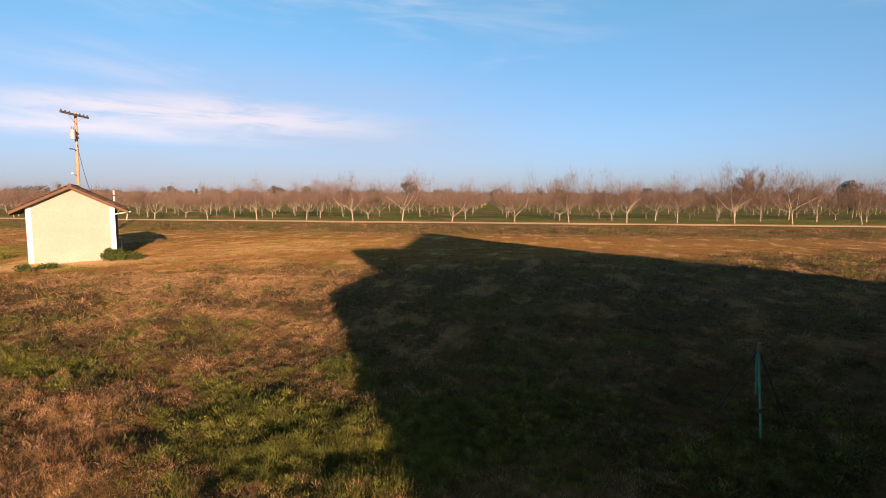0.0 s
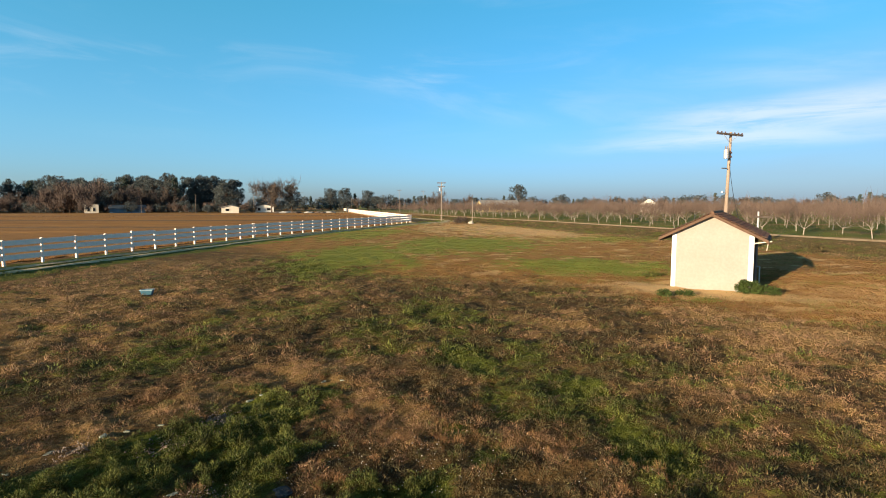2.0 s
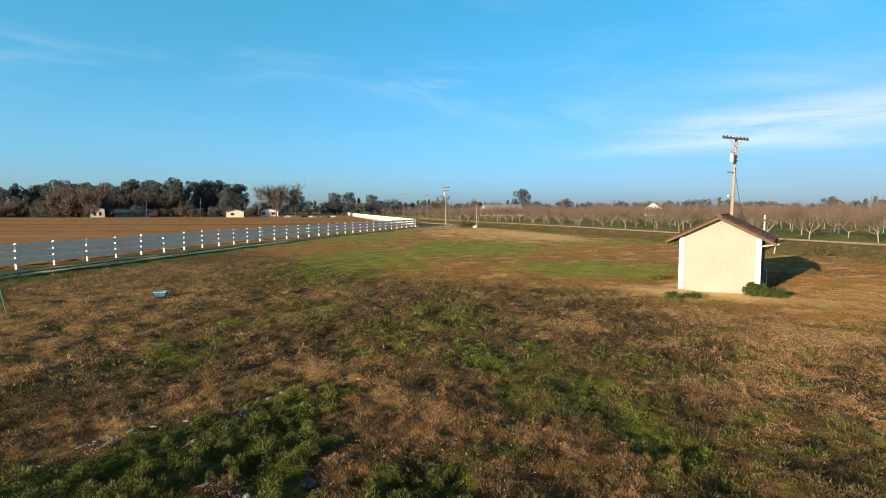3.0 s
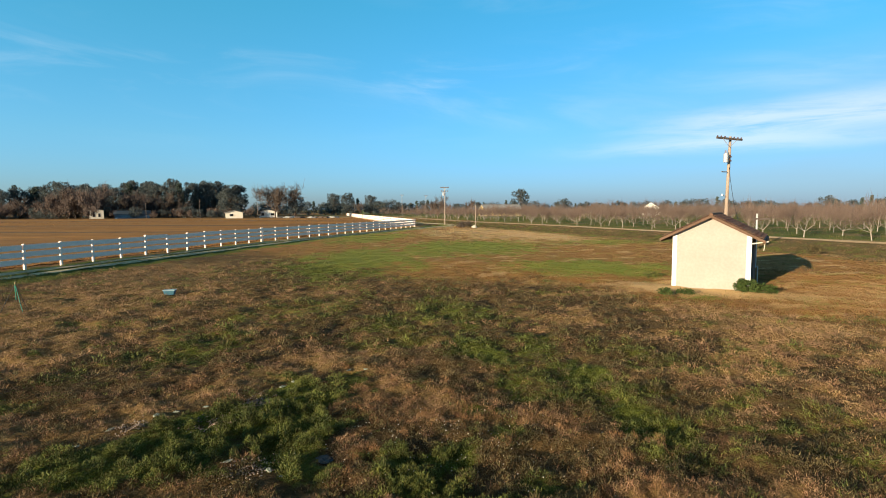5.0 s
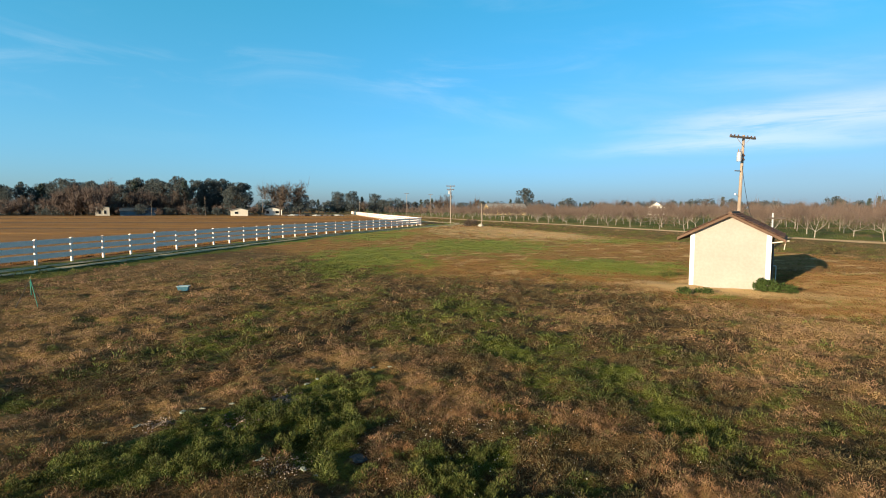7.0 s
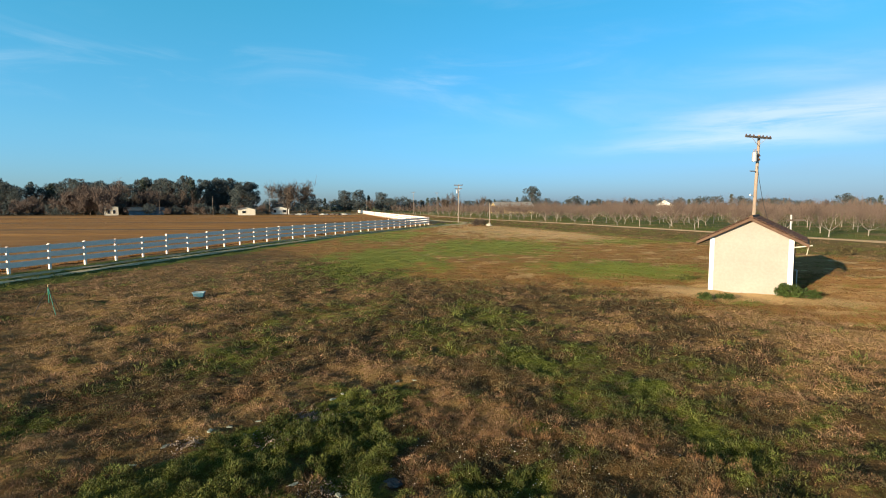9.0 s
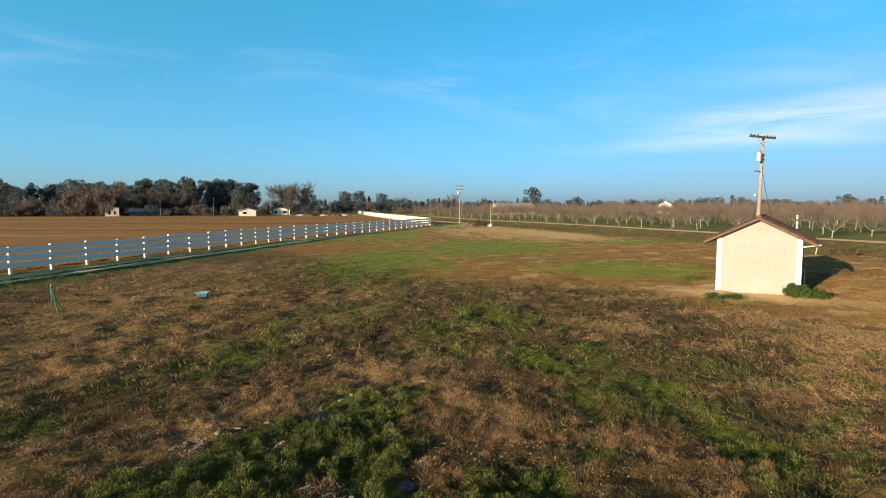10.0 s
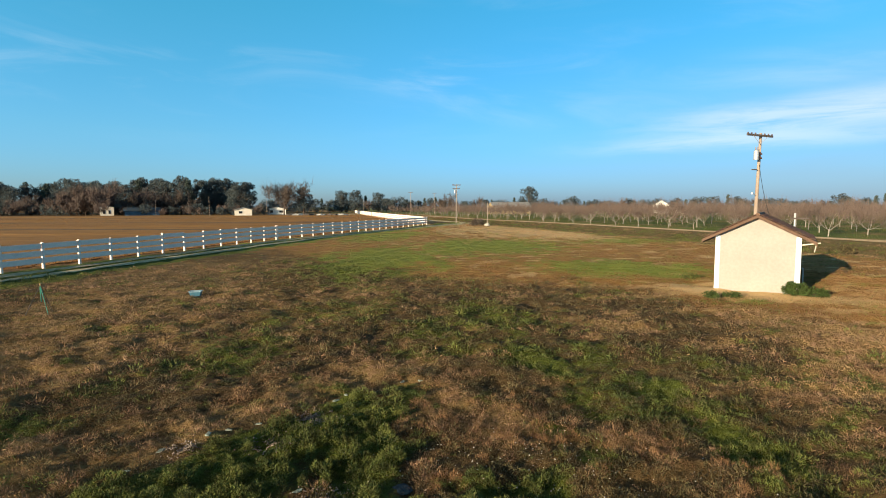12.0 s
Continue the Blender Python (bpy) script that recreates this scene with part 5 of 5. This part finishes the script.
    low = ~rank & (green + patchy > 0.48) & (chance < 0.85) & (np.hypot(x, y) < 26)
    k = int(low.sum())
    clumps(rng, x[low], y[low], rng.uniform(0.06, 0.18, k), rng.uniform(0.04, 0.13, k), 68, 0.24, 0.21, WEED, "low_weed_clumps", "low green weed clumps on the lawn", "weeds", 0.9)
    tuft = (green + patchy < 0.42) & (weed < 0.4) & (chance < 0.24 + 0.2 * waves(x, y, 1.3, 57))
    k = int(tuft.sum())
    clumps(rng, x[tuft], y[tuft], rng.uniform(0.04, 0.15, k), rng.uniform(0.05, 0.19, k), 50, 0.30, 0.08, DRY_GRASS, "straw_tussocks", "dry straw tussocks on the lawn", "grass", 1.1)
    brown = (green + patchy < 0.5) & (weed < 0.5) & (chance > 0.40) & (chance < 0.58)
    k = int(brown.sum())
    clumps(rng, x[brown], y[brown], rng.uniform(0.05, 0.16, k), rng.uniform(0.04, 0.11, k), 36, 0.27, 0.15, DEAD_WEED, "dead_weed_clumps", "brown dead weed clumps on the lawn", "weeds")

    # upright orange straw standing in brushes
    x, y = rng.uniform(-4.5, 4.5, 1500), rng.uniform(1.2, 10.5, 1500)
    keep = (beds(x, y, ORANGE_BEDS) + 0.3 * waves(x, y, 0.6, 63) > 0.5) & clear_of_stones(x, y) & (beds(x, y, WEED_BEDS) < 0.5)
    x, y = x[keep], y[keep]
    k = len(x)
    clumps(rng, x, y, rng.uniform(0.05, 0.12, k), rng.uniform(0.07, 0.19, k), 120, 0.42, 0.045, ORANGE_STRAW, "straw_brushes", "upright orange straw tufts on the lawn", "grass", 1.9)

    # dense tufts that throw long shadows over the rough grass
    x, y = scatter(rng, 26000, 4.6, 36, -52, 118, 1.5)
    keep = clear_of_shed(x, y) & clear_of_stones(x, y) & (ochre_share(x, y) < rng.uniform(0.2, 0.8, len(x))) & (beds(x, y, WEED_BEDS) < 0.3) & (fence_side(x, y) < -4) & (waves(x, y, 1.3, 58) + 0.5 * waves(x, y, 0.45, 59) > -0.35)
    x, y = x[keep], y[keep]
    chance = rng.uniform(size=len(x))
    lush = green_share(x, y) + 0.3 * waves(x, y, 0.7, 53) + 0.2 * (chance - 0.5) > 0.48
    # the same painted shadow streaks sort straw from dead tufts
    straw = straw_share(x, y) + 0.3 * waves(x, y, 0.9, 54) + 0.4 * shadow_streaks(x, y) * smooth(-x, 1.5, 6.0) + 0.4 * (chance - 0.5) > 0.32
    sorts = ((lush, 38, WEED, 0.24, "weed_tufts", "low green weed tufts on the lawn", "weeds"), (~lush & straw, 42, DRY_GRASS, 0.12, "straw_tufts", "dry straw tufts on the lawn", "grass"), (~lush & ~straw, 31, DEAD_WEED, 0.22, "dead_tufts", "dark dead weed tufts on the lawn", "weeds"))
    away = np.hypot(x + 1, y + 2.6)
    for pick, leaves, mat, thin, name, label, category in sorts:
        for close, many, leaf in ((True, 2.0, 0.30), (False, 0.8, 0.50)):
            here = pick & ((away < 13) == close)
            k = int(here.sum())
            size = rng.uniform(0.05, 0.155, k) * (1 + away[here] / 60)
            clumps(rng, x[here], y[here], size, size * rng.uniform(0.6, 1.3, k), int(leaves * many), leaf, thin, mat, name, label, category, 0.9)

    # gravel showing among the weeds
    spots = np.array(GRAVEL)
    which = rng.randint(0, len(spots), 1500)
    gx, gy = (spots[which, k] + rng.normal(size=1500) * spots[which, 2] * 0.95 for k in (0, 1))
    dice = np.array([(1, 0, 0), (-1, 0, 0), (0, 1, 0), (0, -1, 0), (0, 0, 1), (0, 0, -0.6)])
    wings = np.array([(0, 2, 4), (2, 1, 4), (1, 3, 4), (3, 0, 4), (2, 0, 5), (1, 2, 5), (3, 1, 5), (0, 3, 5)])
    size = rng.uniform(0.005, 0.022, 1500)
    corners = dice[None] * size[:, None, None] * rng.uniform(0.6, 1.2, (1500, 6, 1)) + np.stack([gx, gy, height(gx, gy) + 0.012], 1)[:, None, :]
    faces = wings[None] + 6 * np.arange(1500)[:, None, None]
    tagged(new("gravel", mesh_of("gravel", corners.reshape(-1, 3), faces.reshape(-1, 3), PEBBLE)), "loose gravel showing among the weeds", "gravel", kind="stuff")

    # small white pebbles in the trodden litter
    gx, gy = rng.normal(size=260) * 1.3 - 0.7, rng.normal(size=260) * 0.9 + 5.2
    size = rng.uniform(0.006, 0.017, 260)
    corners = dice[None] * size[:, None, None] * rng.uniform(0.6, 1.2, (260, 6, 1)) + np.stack([gx, gy, height(gx, gy) + 0.03], 1)[:, None, :]
    faces = wings[None] + 6 * np.arange(260)[:, None, None]
    tagged(new("pebbles", mesh_of("pebbles", corners.reshape(-1, 3), faces.reshape(-1, 3), PALE_ROCK)), "small white pebbles strewn on the lawn", "pebbles", kind="stuff")

    # stubble standing in the field
    r, t = 30 * (210 / 30) ** rng.uniform(size=60000), np.radians(rng.uniform(-50, 2, 60000))
    fx, fy = r * np.sin(t), r * np.cos(t)
    keep = (fence_side(fx, fy) > 1.3) & (fy < 100) | (fx < -8 - 0.25 * (fy - 100)) & (fy >= 100) & (fy < 205)
    fx, fy, fr = fx[keep], fy[keep], r[keep]
    blades(rng, fx, fy, 3, 0.09 + 0.0008 * fr, 0.03 + 0.0022 * fr, 0.5, FIELD_STRAW, "field_stubble", "dry orange-brown stubble in the field", "stubble")

    # rank growth on the ditch bank
    t, s = rng.uniform(-60, 150, 26000), rng.uniform(-15, -2, 26000)
    bx, by = 49.0 + s * 0.95 - t * 0.313, 13.5 + s * 0.313 + t * 0.95
    mixed = 0.5 * rng.uniform(size=len(bx)) + 0.45 * waves(bx, by, 7, 61) + 0.3 * waves(bx, by, 2.2, 62) + 0.25 + 0.3 * smooth(-t, -45, 5)
    for pick, mat, name, label in ((mixed < 0.36, WEED, "bank_weeds", "low green weeds on the ditch bank"), ((mixed >= 0.36) & (mixed < 0.75), DEAD_WEED, "bank_brush", "brown dead brush on the ditch bank"), (mixed >= 0.75, DRY_GRASS, "bank_straw", "dry straw on the ditch bank")):
        blades(rng, bx[pick], by[pick], 5, 0.15 + 0 * bx[pick], 0.03 + 0 * bx[pick], 0.8, mat, name, label, "weeds", 0.2)
    t, s = rng.uniform(-60, 150, 900), rng.uniform(-13, -4, 900)
    bx, by = 49.0 + s * 0.95 - t * 0.313, 13.5 + s * 0.313 + t * 0.95
    mixed = 0.5 * rng.uniform(size=len(bx)) + 0.45 * waves(bx, by, 7, 61) + 0.3 * waves(bx, by, 2.2, 62) + 0.25 + 0.3 * smooth(-t, -45, 5)
    for pick, mat, name, label in ((mixed < 0.4, WEED, "bank_shrubs", "low green bushes on the ditch bank"), (mixed >= 0.4, DEAD_WEED, "bank_scrub", "low brown scrub on the ditch bank")):
        k = int(pick.sum())
        clumps(rng, bx[pick], by[pick], rng.uniform(0.2, 0.6, k), rng.uniform(0.12, 0.42, k), 120, 0.24, 0.35, mat, name, label, "weeds")

    # grass between the orchard rows
    t, s = rng.uniform(-110, 260, 48000), 2.5 + 150 * rng.uniform(size=48000) ** 1.8
    ox, oy = 49.0 + s * 0.95 - t * 0.313, 13.5 + s * 0.313 + t * 0.95
    wet = (waves(ox, oy, 14, 71) + 0.6 * waves(ox, oy, 4, 72) > -0.25) & (s > 5 + 2 * waves(ox, oy, 9, 73))
    for pick, mat, name, label in ((wet, YOUNG_GRASS, "orchard_grass", "green grass between the orchard rows"), (~wet, DRY_GRASS, "orchard_litter", "brown litter between the orchard rows")):
        blades(rng, ox[pick], oy[pick], 3, 0.13 + 0 * ox[pick], 0.035 + 0.0005 * s[pick], 0.7, mat, name, label, "grass", 0.5)


build_cover()
